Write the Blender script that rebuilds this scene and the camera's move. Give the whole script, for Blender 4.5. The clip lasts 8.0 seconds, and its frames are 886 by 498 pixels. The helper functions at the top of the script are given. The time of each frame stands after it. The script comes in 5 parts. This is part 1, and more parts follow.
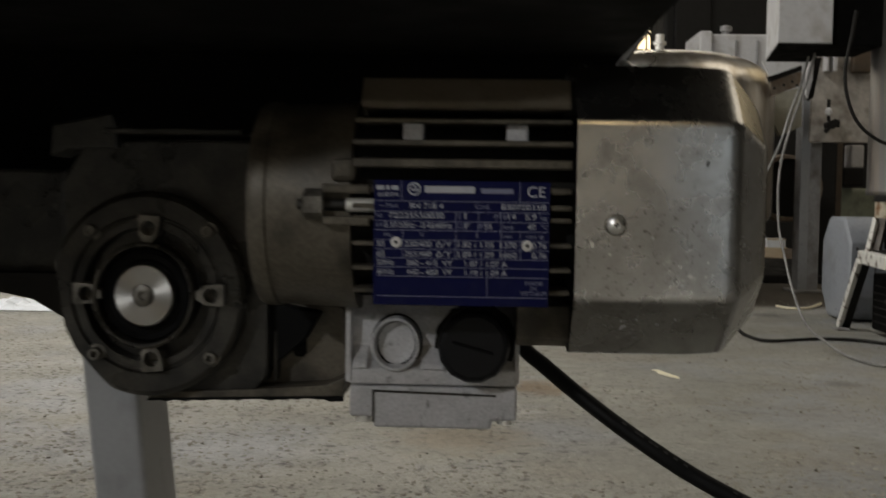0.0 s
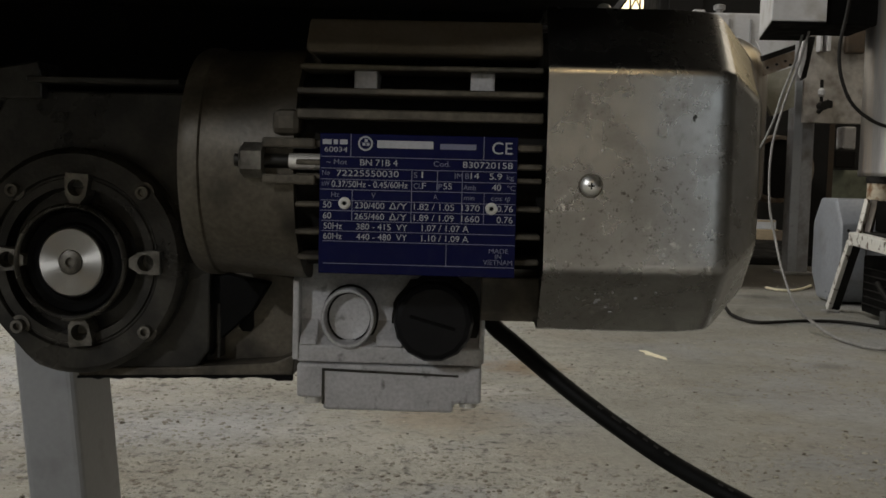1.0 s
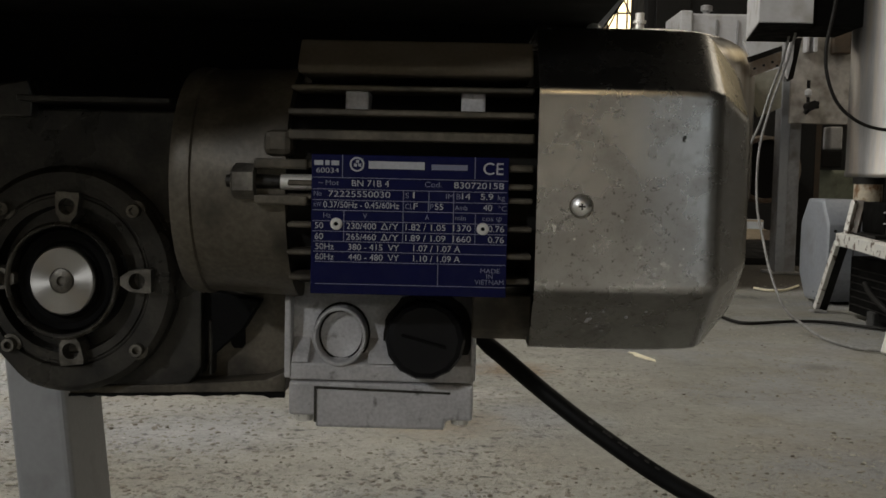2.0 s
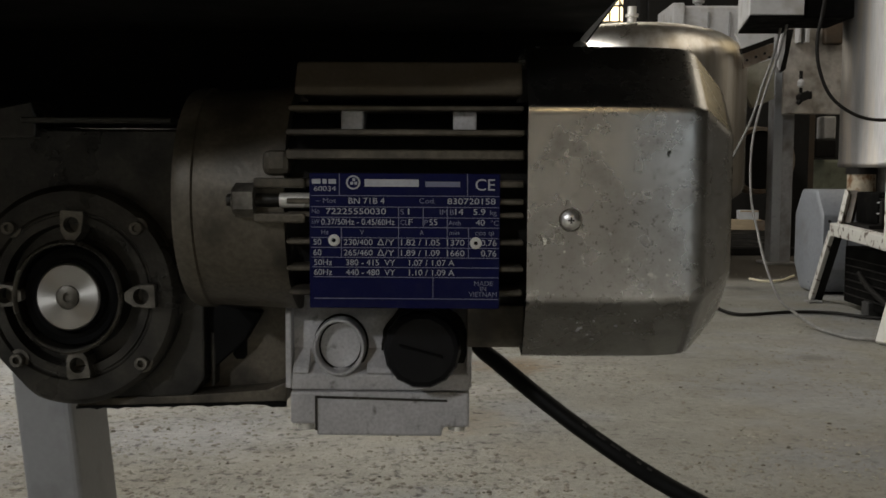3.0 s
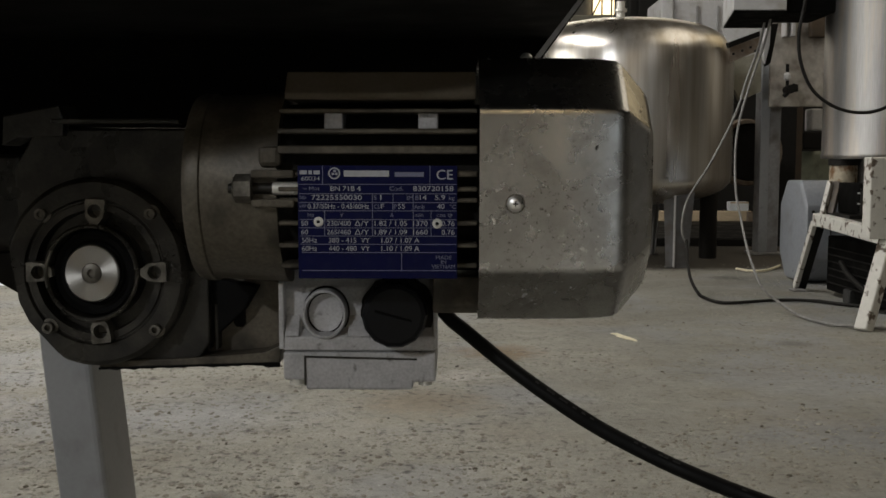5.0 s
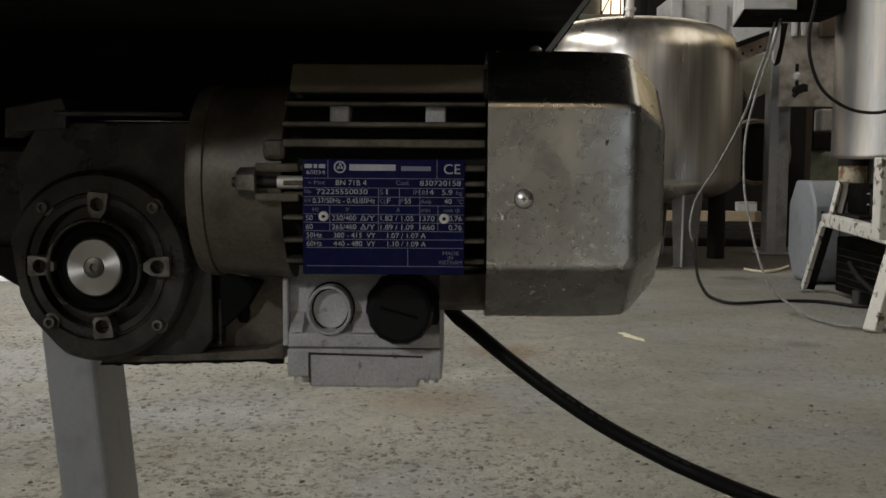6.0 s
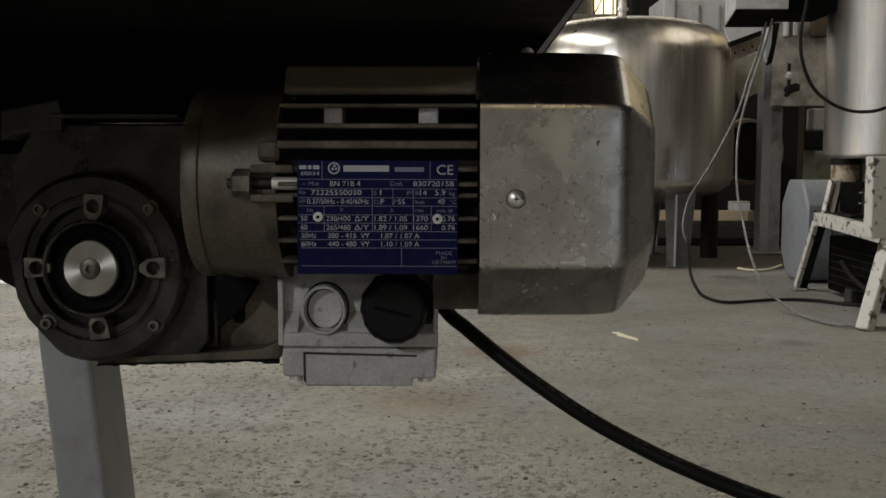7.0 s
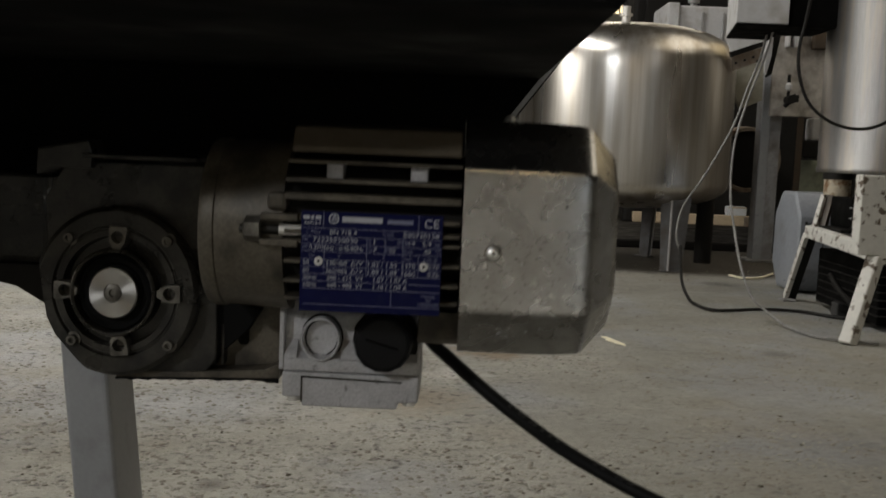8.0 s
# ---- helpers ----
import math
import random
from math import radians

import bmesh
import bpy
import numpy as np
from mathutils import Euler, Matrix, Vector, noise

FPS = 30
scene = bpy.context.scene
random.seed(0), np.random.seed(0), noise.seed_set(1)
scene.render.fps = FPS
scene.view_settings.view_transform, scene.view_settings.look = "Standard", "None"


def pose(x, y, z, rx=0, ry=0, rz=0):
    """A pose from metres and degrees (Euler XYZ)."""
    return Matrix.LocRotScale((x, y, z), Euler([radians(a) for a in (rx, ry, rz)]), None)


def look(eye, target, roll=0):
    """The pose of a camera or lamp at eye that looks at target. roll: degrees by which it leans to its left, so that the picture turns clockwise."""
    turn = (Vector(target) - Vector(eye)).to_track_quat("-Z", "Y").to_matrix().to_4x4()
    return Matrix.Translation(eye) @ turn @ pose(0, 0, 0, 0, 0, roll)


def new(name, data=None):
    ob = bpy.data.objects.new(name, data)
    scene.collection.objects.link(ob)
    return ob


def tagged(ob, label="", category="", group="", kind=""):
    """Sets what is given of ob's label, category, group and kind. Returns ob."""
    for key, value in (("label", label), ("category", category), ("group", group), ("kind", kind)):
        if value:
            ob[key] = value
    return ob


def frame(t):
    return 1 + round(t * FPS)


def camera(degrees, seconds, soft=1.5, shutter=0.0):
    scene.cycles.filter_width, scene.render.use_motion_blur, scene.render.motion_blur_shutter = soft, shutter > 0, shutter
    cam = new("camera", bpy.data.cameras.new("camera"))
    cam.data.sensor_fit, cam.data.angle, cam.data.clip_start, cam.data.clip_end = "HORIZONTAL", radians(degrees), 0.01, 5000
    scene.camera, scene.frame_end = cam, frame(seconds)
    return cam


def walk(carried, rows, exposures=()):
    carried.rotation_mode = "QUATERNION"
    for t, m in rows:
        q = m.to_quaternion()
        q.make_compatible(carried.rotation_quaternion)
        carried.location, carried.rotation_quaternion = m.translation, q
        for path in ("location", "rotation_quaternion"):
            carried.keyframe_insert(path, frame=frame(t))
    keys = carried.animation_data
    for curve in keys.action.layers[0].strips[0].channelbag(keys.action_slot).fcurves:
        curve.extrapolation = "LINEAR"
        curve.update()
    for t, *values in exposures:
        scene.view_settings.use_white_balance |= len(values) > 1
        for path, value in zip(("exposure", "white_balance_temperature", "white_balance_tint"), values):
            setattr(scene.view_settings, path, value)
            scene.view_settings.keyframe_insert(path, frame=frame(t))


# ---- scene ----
# ---- camera ----
cam = camera(46.4, 8.0, soft=1.6, shutter=0.5)
PATH = [
    (0, 0.0102, -0.4724, 0.4945, 2.277, -3.076, -0.843),
    (0.2, 0.0191, -0.4438, 0.4905, 1.702, -3.512, -0.157),
    (0.5, 0.0261, -0.4247, 0.4941, 1.435, -3.475, -0.584),
    (1, 0.0234, -0.4215, 0.4852, 1.806, -4.200, -1.414),
    (1.5, 0.0250, -0.4299, 0.4916, 0.831, -4.263, -0.104),
    (1.7, 0.0219, -0.4225, 0.4915, 1.165, -4.139, -1.241),
    (2.8, 0.0227, -0.4281, 0.5029, 1.099, -4.504, -1.151),
    (3, 0.0230, -0.4364, 0.5029, 0.901, -4.508, -0.318),
    (3.5, 0.0376, -0.5053, 0.5031, 0.916, -4.550, 0.224),
    (4, 0.0410, -0.5260, 0.5044, 1.028, -4.548, -0.274),
    (4.5, 0.0413, -0.5267, 0.5007, 0.741, -4.749, 0.376),
    (4.7, 0.0405, -0.5210, 0.5010, 0.551, -4.771, 0.012),
    (5.8, 0.0371, -0.5235, 0.5072, 0.872, -5.214, -0.134),
    (6, 0.0390, -0.5128, 0.5004, 1.072, -4.943, -0.369),
    (6.5, 0.0397, -0.5137, 0.5001, 0.710, -4.969, -0.216),
    (7, 0.0394, -0.5185, 0.5005, 0.718, -4.908, -0.145),
    (7.5, 0.0426, -0.5199, 0.5013, 0.546, -4.912, 0.137),
    (7.7, 0.0445, -0.5284, 0.5022, 0.285, -6.007, -0.053),
    (7.8, 0.0447, -0.5354, 0.5050, 0.248, -5.860, -1.044),
    (7.9, 0.0449, -0.5632, 0.5237, 0.820, -5.555, -1.796),
    (8, 0.0470, -0.5844, 0.5382, 0.845, -5.514, -2.420),
]
walk(cam, [(t, pose(x, y, z, 90 + pitch, roll, yaw)) for t, x, y, z, yaw, pitch, roll in PATH])

# ---- light ----
world = bpy.data.worlds.new("hall_air")
scene.world = world
world.use_nodes = True
world.node_tree.nodes["Background"].inputs[0].default_value = (0.5, 0.55, 0.65, 1)
world.node_tree.nodes["Background"].inputs[1].default_value = 0.02
scene.view_settings.exposure = 0.0


def area_lamp(name, eye, target, sx, sy, watts, colour, spread=180):
    d = bpy.data.lights.new(name, "AREA")
    d.shape, d.size, d.size_y, d.energy, d.color = "RECTANGLE", sx, sy, watts, colour
    d.spread = radians(spread)
    ob = new(name, d)
    ob.matrix_world = look(eye, target)
    return ob


# Overhead lamps, all out of view under a closed ceiling.
area_lamp("unseen_overhead_lamp", (-2.6, 2.4, 4.9), (-2.6, 2.4, 0), 1.4, 5.0, 250, (1.0, 0.97, 0.91))
area_lamp("unseen_overhead_lamp", (4.6, 2.8, 4.9), (4.6, 2.8, 0), 4.0, 6.0, 84, (1.0, 0.89, 0.72))
# Added for the warm glint on the fan cover's upper corner.
area_lamp("unseen_overhead_lamp", (7.6, 8.4, 4.9), (7.6, 8.4, 0), 4.0, 4.6, 44, (1.0, 0.80, 0.48))
# Added on the east wall to lift right-hand faces; no source known there.
area_lamp("unseen_side_lamp", (9.8, 4.8, 2.0), (0.5, 1.5, 0.5), 4.0, 2.4, 9, (1.0, 0.90, 0.74))
# Key light from the upper left, kept small for sharp shadows.
area_lamp("unseen_side_lamp", (-3.4, -5.4, 3.3), (-0.1, 0.1, 0.45), 0.34, 0.28, 84, (0.98, 0.99, 1.0))
# Unseen broad lamp behind the eye, mirrored in the tank and fan cover.
area_lamp("unseen_front_lamp", (2.1, -5.9, 1.10), (0.6, 2.0, 0.8), 2.6, 2.1, 9.0, (0.87, 0.95, 1.0))
# Added narrow lamp: brightens unseen floor that the cover's lower fold mirrors.
area_lamp("unseen_overhead_lamp", (0.5, -2.5, 4.9), (0.5, -2.5, 0), 1.2, 1.2, 33, (1.0, 0.98, 0.94), 40)
# Unseen warm lamp for the gold line along the cover's upper fold.
area_lamp("unseen_side_lamp", (0.78, -5.9, 3.1), (0.1, 0.0, 0.5), 0.5, 0.5, 8, (1.0, 0.74, 0.40))
# Small unseen lamp added for the warm spot on the cover's front.
area_lamp("warm_spot_lamp", (0.80, -5.9, 0.70), (0.1, 0.0, 0.5), 0.24, 0.44, 0.9, (1.0, 0.84, 0.60))
# Daylight of hall windows out of view, west and north.
area_lamp("unseen_side_lamp", (-7.8, 2.0, 2.4), (0.5, 3.5, 0.4), 4.0, 2.2, 185, (1.0, 0.96, 0.89))
area_lamp("unseen_side_lamp", (0.4, 10.9, 3.6), (0.5, 3.0, 0.8), 6.0, 1.4, 85, (1.0, 0.90, 0.74))


# ---- materials ----
def material(name, colour, rough=0.6, metal=0.0, fine=180.0, coarse=12.0, vary=0.25, dirt=None, dirt_at=0.6, bump=0.15, depth=0.001, stretch=(1, 1, 1), rvary=0.15, spec=0.5, dirt_soft=0.15):
    """Two scales of colour variation, dirt patches, rough variation and a fine relief."""
    m = bpy.data.materials.new(name)
    m.use_nodes = True
    n, l = m.node_tree.nodes, m.node_tree.links
    b = n["Principled BSDF"]
    tc = n.new("ShaderNodeTexCoord")
    mp = n.new("ShaderNodeMapping")
    mp.inputs["Scale"].default_value = stretch
    l.new(tc.outputs["Object"], mp.inputs[0])

    def noise_tex(scale, detail=6):
        t = n.new("ShaderNodeTexNoise")
        t.inputs["Scale"].default_value, t.inputs["Detail"].default_value = scale, detail
        l.new(mp.outputs[0], t.inputs["Vector"])
        return t

    a, c = noise_tex(fine, 4), noise_tex(coarse, 5)
    add = n.new("ShaderNodeMath")
    add.operation = "MULTIPLY_ADD"
    l.new(a.outputs[0], add.inputs[0])
    add.inputs[1].default_value = 0.5
    half = n.new("ShaderNodeMath")
    half.operation = "MULTIPLY"
    l.new(c.outputs[0], half.inputs[0])
    half.inputs[1].default_value = 0.5
    l.new(half.outputs[0], add.inputs[2])
    r = n.new("ShaderNodeMapRange")
    r.inputs[1].default_value, r.inputs[2].default_value = 0.3, 0.7
    r.inputs[3].default_value, r.inputs[4].default_value = 1 - vary, 1 + vary
    l.new(add.outputs[0], r.inputs[0])
    mul = n.new("ShaderNodeVectorMath")
    mul.operation = "SCALE"
    mul.inputs[0].default_value = colour
    l.new(r.outputs[0], mul.inputs["Scale"])
    out = mul.outputs[0]
    if dirt:
        d = noise_tex(coarse * 2.3, 10)
        dr = n.new("ShaderNodeMapRange")
        dr.inputs[1].default_value, dr.inputs[2].default_value = dirt_at - dirt_soft, dirt_at + dirt_soft
        l.new(d.outputs[0], dr.inputs[0])
        mix = n.new("ShaderNodeMix")
        mix.data_type = "RGBA"
        l.new(dr.outputs[0], mix.inputs[0])
        l.new(out, mix.inputs[6])
        mix.inputs[7].default_value = (*dirt, 1)
        out = mix.outputs[2]
    l.new(out, b.inputs["Base Color"])
    rr = n.new("ShaderNodeMapRange")
    rr.inputs[3].default_value, rr.inputs[4].default_value = max(0.02, rough - rvary), min(1, rough + rvary)
    rr.inputs[1].default_value, rr.inputs[2].default_value = 0.35, 0.65
    l.new(c.outputs[0], rr.inputs[0])
    l.new(rr.outputs[0], b.inputs["Roughness"])
    b.inputs["Metallic"].default_value = metal
    b.inputs["Specular IOR Level"].default_value = spec
    bp = n.new("ShaderNodeBump")
    bp.inputs["Strength"].default_value, bp.inputs["Distance"].default_value = bump, depth
    l.new(a.outputs[0], bp.inputs["Height"])
    l.new(bp.outputs[0], b.inputs["Normal"])
    return m


def glow(name, colour, strength):
    m = bpy.data.materials.new(name)
    m.use_nodes = True
    b = m.node_tree.nodes["Principled BSDF"]
    b.inputs["Base Color"].default_value = (*colour, 1)
    b.inputs["Emission Color"].default_value = (*colour, 1)
    b.inputs["Emission Strength"].default_value = strength
    return m


def concrete():
    m = bpy.data.materials.new("rough_concrete")
    m.use_nodes = True
    n, l = m.node_tree.nodes, m.node_tree.links
    b = n["Principled BSDF"]
    tc = n.new("ShaderNodeTexCoord")

    def tex(scale, detail, rough=0.6, kind="ShaderNodeTexNoise"):
        t = n.new(kind)
        t.inputs["Scale"].default_value = scale
        if kind == "ShaderNodeTexNoise":
            t.inputs["Detail"].default_value, t.inputs["Roughness"].default_value = detail, rough
        l.new(tc.outputs["Object"], t.inputs["Vector"])
        return t

    def span(src, a, c, lo, hi):
        r = n.new("ShaderNodeMapRange")
        for k, v in zip((1, 2, 3, 4), (a, c, lo, hi)):
            r.inputs[k].default_value = v
        l.new(src, r.inputs[0])
        return r.outputs[0]

    def times(a, c):
        x = n.new("ShaderNodeMath")
        x.operation = "MULTIPLY"
        l.new(a, x.inputs[0])
        l.new(c, x.inputs[1])
        return x.outputs[0]

    clouds, patches, grain = tex(1.3, 6), tex(3.2, 8, 0.7), tex(75, 6, 0.75)
    pits, specks, lumps, tints = tex(48, 4, 0.62), tex(120, 2, 0.5), tex(17, 6, 0.68), tex(2.1, 5, 0.6)
    screed, clumps = tex(1.7, 4, 0.55), tex(5.5, 4, 0.6)
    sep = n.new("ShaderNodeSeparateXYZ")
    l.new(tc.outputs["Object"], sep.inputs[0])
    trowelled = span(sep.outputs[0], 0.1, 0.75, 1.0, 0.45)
    rough_area = times(span(clumps.outputs[0], 0.38, 0.54, 0.15, 1.0), trowelled)
    tone = times(times(span(clouds.outputs[0], 0.35, 0.65, 0.80, 1.18), span(patches.outputs[0], 0.30, 0.70, 1.08, 0.92)), times(span(grain.outputs[0], 0.3, 0.7, 0.84, 1.16), span(lumps.outputs[0], 0.3, 0.7, 0.88, 1.12)))
    pit = n.new("ShaderNodeMath")
    pit.operation = "SUBTRACT"
    pit.inputs[0].default_value = 1.0
    l.new(times(span(pits.outputs[0], 0.45, 0.35, 0.0, 0.56), rough_area), pit.inputs[1])
    flecks = span(specks.outputs[0], 0.69, 0.73, 1.0, 1.5)
    # Tone falls towards +x: the dimmer light there is put into the colour.
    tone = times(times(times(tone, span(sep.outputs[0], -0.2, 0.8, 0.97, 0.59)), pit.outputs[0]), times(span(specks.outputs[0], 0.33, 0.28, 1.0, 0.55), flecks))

    def blend(fac, a, c):
        x = n.new("ShaderNodeMix")
        x.data_type = "RGBA"
        l.new(fac, x.inputs[0])
        for slot, v in ((6, a), (7, c)):
            if isinstance(v, tuple):
                x.inputs[slot].default_value = (*v, 1)
            else:
                l.new(v, x.inputs[slot])
        return x.outputs[2]

    def spill(cx, cy, r):
        """A ragged spill round a place on the floor."""
        d = n.new("ShaderNodeVectorMath")
        d.operation = "DISTANCE"
        l.new(tc.outputs["Object"], d.inputs[0])
        d.inputs[1].default_value = (cx, cy, 0)
        x = n.new("ShaderNodeMath")
        x.operation = "MULTIPLY_ADD"
        l.new(lumps.outputs[0], x.inputs[0])
        x.inputs[1].default_value = -1.7 * r
        l.new(d.outputs["Value"], x.inputs[2])
        return span(x.outputs[0], -0.55 * r, 0.15 * r, 0.75, 0.0)

    colour = blend(patches.outputs[0], (0.435, 0.428, 0.392), (0.385, 0.368, 0.308))
    colour = blend(span(screed.outputs[0], 0.50, 0.60, 0.0, 0.75), colour, (0.420, 0.425, 0.428))
    colour = blend(span(tints.outputs[0], 0.52, 0.66, 0.0, 0.35), colour, (0.335, 0.285, 0.21))
    # Floor beyond about y 4.4 goes dark brown: the back's shade, painted in.
    back_shade_line = n.new("ShaderNodeMath")
    back_shade_line.operation = "MULTIPLY_ADD"
    l.new(lumps.outputs[0], back_shade_line.inputs[0])
    back_shade_line.inputs[1].default_value = 0.5
    l.new(sep.outputs[1], back_shade_line.inputs[2])
    colour = blend(span(back_shade_line.outputs[0], 4.42, 4.62, 0.0, 0.92), colour, (0.085, 0.07, 0.055))
    colour = blend(spill(0.050, 1.869, 0.10), colour, (0.56, 0.54, 0.50))
    colour = blend(spill(0.159, 2.174, 0.14), colour, (0.27, 0.19, 0.11))
    colour = blend(spill(-0.03, 1.60, 0.17), colour, (0.335, 0.285, 0.215))
    colour = blend(spill(-0.45, 1.47, 0.20), colour, (0.450, 0.455, 0.455))
    colour = blend(spill(-0.319, 0.985, 0.035), colour, (0.17, 0.16, 0.14))
    colour = blend(spill(0.978, 2.316, 0.07), colour, (0.22, 0.21, 0.19))
    colour = blend(spill(1.225, 3.931, 0.10), colour, (0.16, 0.155, 0.14))
    mul = n.new("ShaderNodeVectorMath")
    mul.operation = "SCALE"
    l.new(colour, mul.inputs[0])
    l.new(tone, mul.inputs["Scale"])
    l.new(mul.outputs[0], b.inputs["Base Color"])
    b.inputs["Roughness"].default_value = 0.88
    h = n.new("ShaderNodeMath")
    h.operation = "MULTIPLY_ADD"
    l.new(times(span(pits.outputs[0], 0.33, 0.50, 0, 1), rough_area), h.inputs[0])
    h.inputs[1].default_value = 0.9
    h2 = n.new("ShaderNodeMath")
    h2.operation = "MULTIPLY_ADD"
    l.new(lumps.outputs[0], h2.inputs[0])
    h2.inputs[1].default_value = 1.3
    l.new(grain.outputs[0], h2.inputs[2])
    l.new(h2.outputs[0], h.inputs[2])
    bp = n.new("ShaderNodeBump")
    bp.inputs["Strength"].default_value, bp.inputs["Distance"].default_value = 1.0, 0.0088
    l.new(times(h.outputs[0], trowelled), bp.inputs["Height"])
    l.new(bp.outputs[0], b.inputs["Normal"])
    return m


CONCRETE = concrete()


AXIS_Y = 0.057


def worn_sheet():
    """Drawn aluminium sheet, rubbed bright in places and dulled by grime in others, with specks of paint."""
    m = bpy.data.materials.new("pressed_aluminium")
    m.use_nodes = True
    n, l = m.node_tree.nodes, m.node_tree.links
    b = n["Principled BSDF"]
    b.inputs["Metallic"].default_value = 1.0
    tc = n.new("ShaderNodeTexCoord")

    def cloud(scale, detail, lo, hi, off=0.0, rough=0.6):
        p = n.new("ShaderNodeVectorMath")
        p.operation = "ADD"
        p.inputs[1].default_value = (off, off, off)
        l.new(tc.outputs["Object"], p.inputs[0])
        t = n.new("ShaderNodeTexNoise")
        t.inputs["Scale"].default_value, t.inputs["Detail"].default_value, t.inputs["Roughness"].default_value = scale, detail, rough
        l.new(p.outputs[0], t.inputs["Vector"])
        q = n.new("ShaderNodeMapRange")
        q.interpolation_type = "SMOOTHSTEP"
        q.inputs[1].default_value, q.inputs[2].default_value = lo, hi
        l.new(t.outputs[0], q.inputs[0])
        return q.outputs[0], t.outputs[0]

    def mixed(fac, a, c, data="RGBA"):
        x = n.new("ShaderNodeMix")
        x.data_type = data
        l.new(fac, x.inputs[0])
        sa, sb, so = (6, 7, 2) if data == "RGBA" else (2, 3, 0)
        for slot, v in ((sa, a), (sb, c)):
            if isinstance(v, tuple):
                x.inputs[slot].default_value = (*v, 1)
            elif isinstance(v, float):
                x.inputs[slot].default_value = v
            else:
                l.new(v, x.inputs[slot])
        return x.outputs[so]

    grime, _ = cloud(14, 4, 0.25, 0.75, 3.7, 0.5)
    fine_grime, fine = cloud(60, 7, 0.25, 0.95, 1.1, 0.62)
    freckles, _ = cloud(420, 4, 0.56, 0.70, 5.2, 0.7)
    pale, _ = cloud(230, 2.5, 0.70, 0.76, 0.0)
    dark, _ = cloud(190, 2.5, 0.69, 0.75, 7.0)
    _, waves = cloud(16, 1.5, 0.0, 1.0, 9.3, 0.4)

    def product(a, c):
        x = n.new("ShaderNodeMath")
        x.operation = "MULTIPLY"
        l.new(a, x.inputs[0])
        l.new(c, x.inputs[1])
        return x.outputs[0]

    def scuffed(cx, cy, cz, r):
        """Fades from 1 at a knocked place to 0 at r from it."""
        d = n.new("ShaderNodeVectorMath")
        d.operation = "DISTANCE"
        l.new(tc.outputs["Object"], d.inputs[0])
        d.inputs[1].default_value = (cx, cy - AXIS_Y, cz - 0.42)
        q = n.new("ShaderNodeMapRange")
        q.inputs[1].default_value, q.inputs[2].default_value, q.inputs[3].default_value, q.inputs[4].default_value = 0.0, r, 1.0, 0.0
        l.new(d.outputs["Value"], q.inputs[0])
        return q.outputs[0]

    colour = mixed(grime, (0.62, 0.622, 0.615), (0.36, 0.352, 0.34))
    colour = mixed(fine_grime, colour, (0.25, 0.238, 0.215))
    colour = mixed(product(freckles, grime), colour, (0.11, 0.10, 0.088))
    scratches, _ = cloud(190, 5, 0.56, 0.70, 2.3, 0.7)
    for at in ((0.098, -0.011, 0.460, 0.013), (0.111, -0.011, 0.457, 0.008), (0.078, 0.0, 0.4359, 0.014)):
        colour = mixed(product(scratches, scuffed(*at)), colour, (0.78, 0.77, 0.74))
    colour = mixed(pale, colour, (0.80, 0.79, 0.76))
    colour = mixed(dark, colour, (0.05, 0.047, 0.042))
    l.new(colour, b.inputs["Base Color"])
    rough = mixed(grime, 0.21, 0.27, "FLOAT")
    rough = mixed(fine_grime, rough, 0.34, "FLOAT")
    l.new(rough, b.inputs["Roughness"])
    dents = n.new("ShaderNodeBump")
    dents.inputs["Strength"].default_value, dents.inputs["Distance"].default_value = 1.0, 0.0012
    l.new(waves, dents.inputs["Height"])
    bp = n.new("ShaderNodeBump")
    bp.inputs["Strength"].default_value, bp.inputs["Distance"].default_value = 0.05, 0.0006
    l.new(fine, bp.inputs["Height"])
    l.new(dents.outputs[0], bp.inputs["Normal"])
    l.new(bp.outputs[0], b.inputs["Normal"])
    return m


ALU_SHEET = worn_sheet()
ALU_CAST = material("dusty_cast_aluminium", (0.112, 0.098, 0.075), 0.52, 0.35, 420, 17, 0.45, (0.045, 0.039, 0.03), 0.56, 0.25, 0.0005, dirt_soft=0.1)
GEAR_CAST = material("oily_grey_casting", (0.036, 0.033, 0.027), 0.38, 0.3, 420, 22, 0.5, (0.012, 0.011, 0.009), 0.53, 0.3, 0.0006, rvary=0.2, dirt_soft=0.1)
BOX_PAINT = material("light_grey_casting", (0.455, 0.452, 0.460), 0.5, 0.1, 620, 62, 0.26, (0.10, 0.09, 0.078), 0.70, 0.3, 0.0005, dirt_soft=0.08)
LUG_METAL = material("worn_bare_casting", (0.19, 0.178, 0.155), 0.45, 0.6, 600, 45, 0.4, (0.05, 0.046, 0.038), 0.52, 0.3, 0.0005)
RIM_METAL = material("rubbed_bright_rim", (0.24, 0.23, 0.21), 0.26, 0.8, 700, 40, 0.25, (0.12, 0.11, 0.09), 0.57, 0.2, 0.0003)
BLACK_PLASTIC = material("black_plastic", (0.007, 0.007, 0.008), 0.45, 0, 900, 60, 0.2, None, 0.6, 0.15, 0.0003, spec=0.15)
BLACK_SEAL = material("black_rubber", (0.005, 0.005, 0.005), 0.6, 0, 800, 60, 0.2, spec=0.08)
STEEL_TURNED = material("turned_steel", (0.86, 0.85, 0.82), 0.38, 1.0, 900, 60, 0.08, None, 0.6, 0.05, 0.0002)


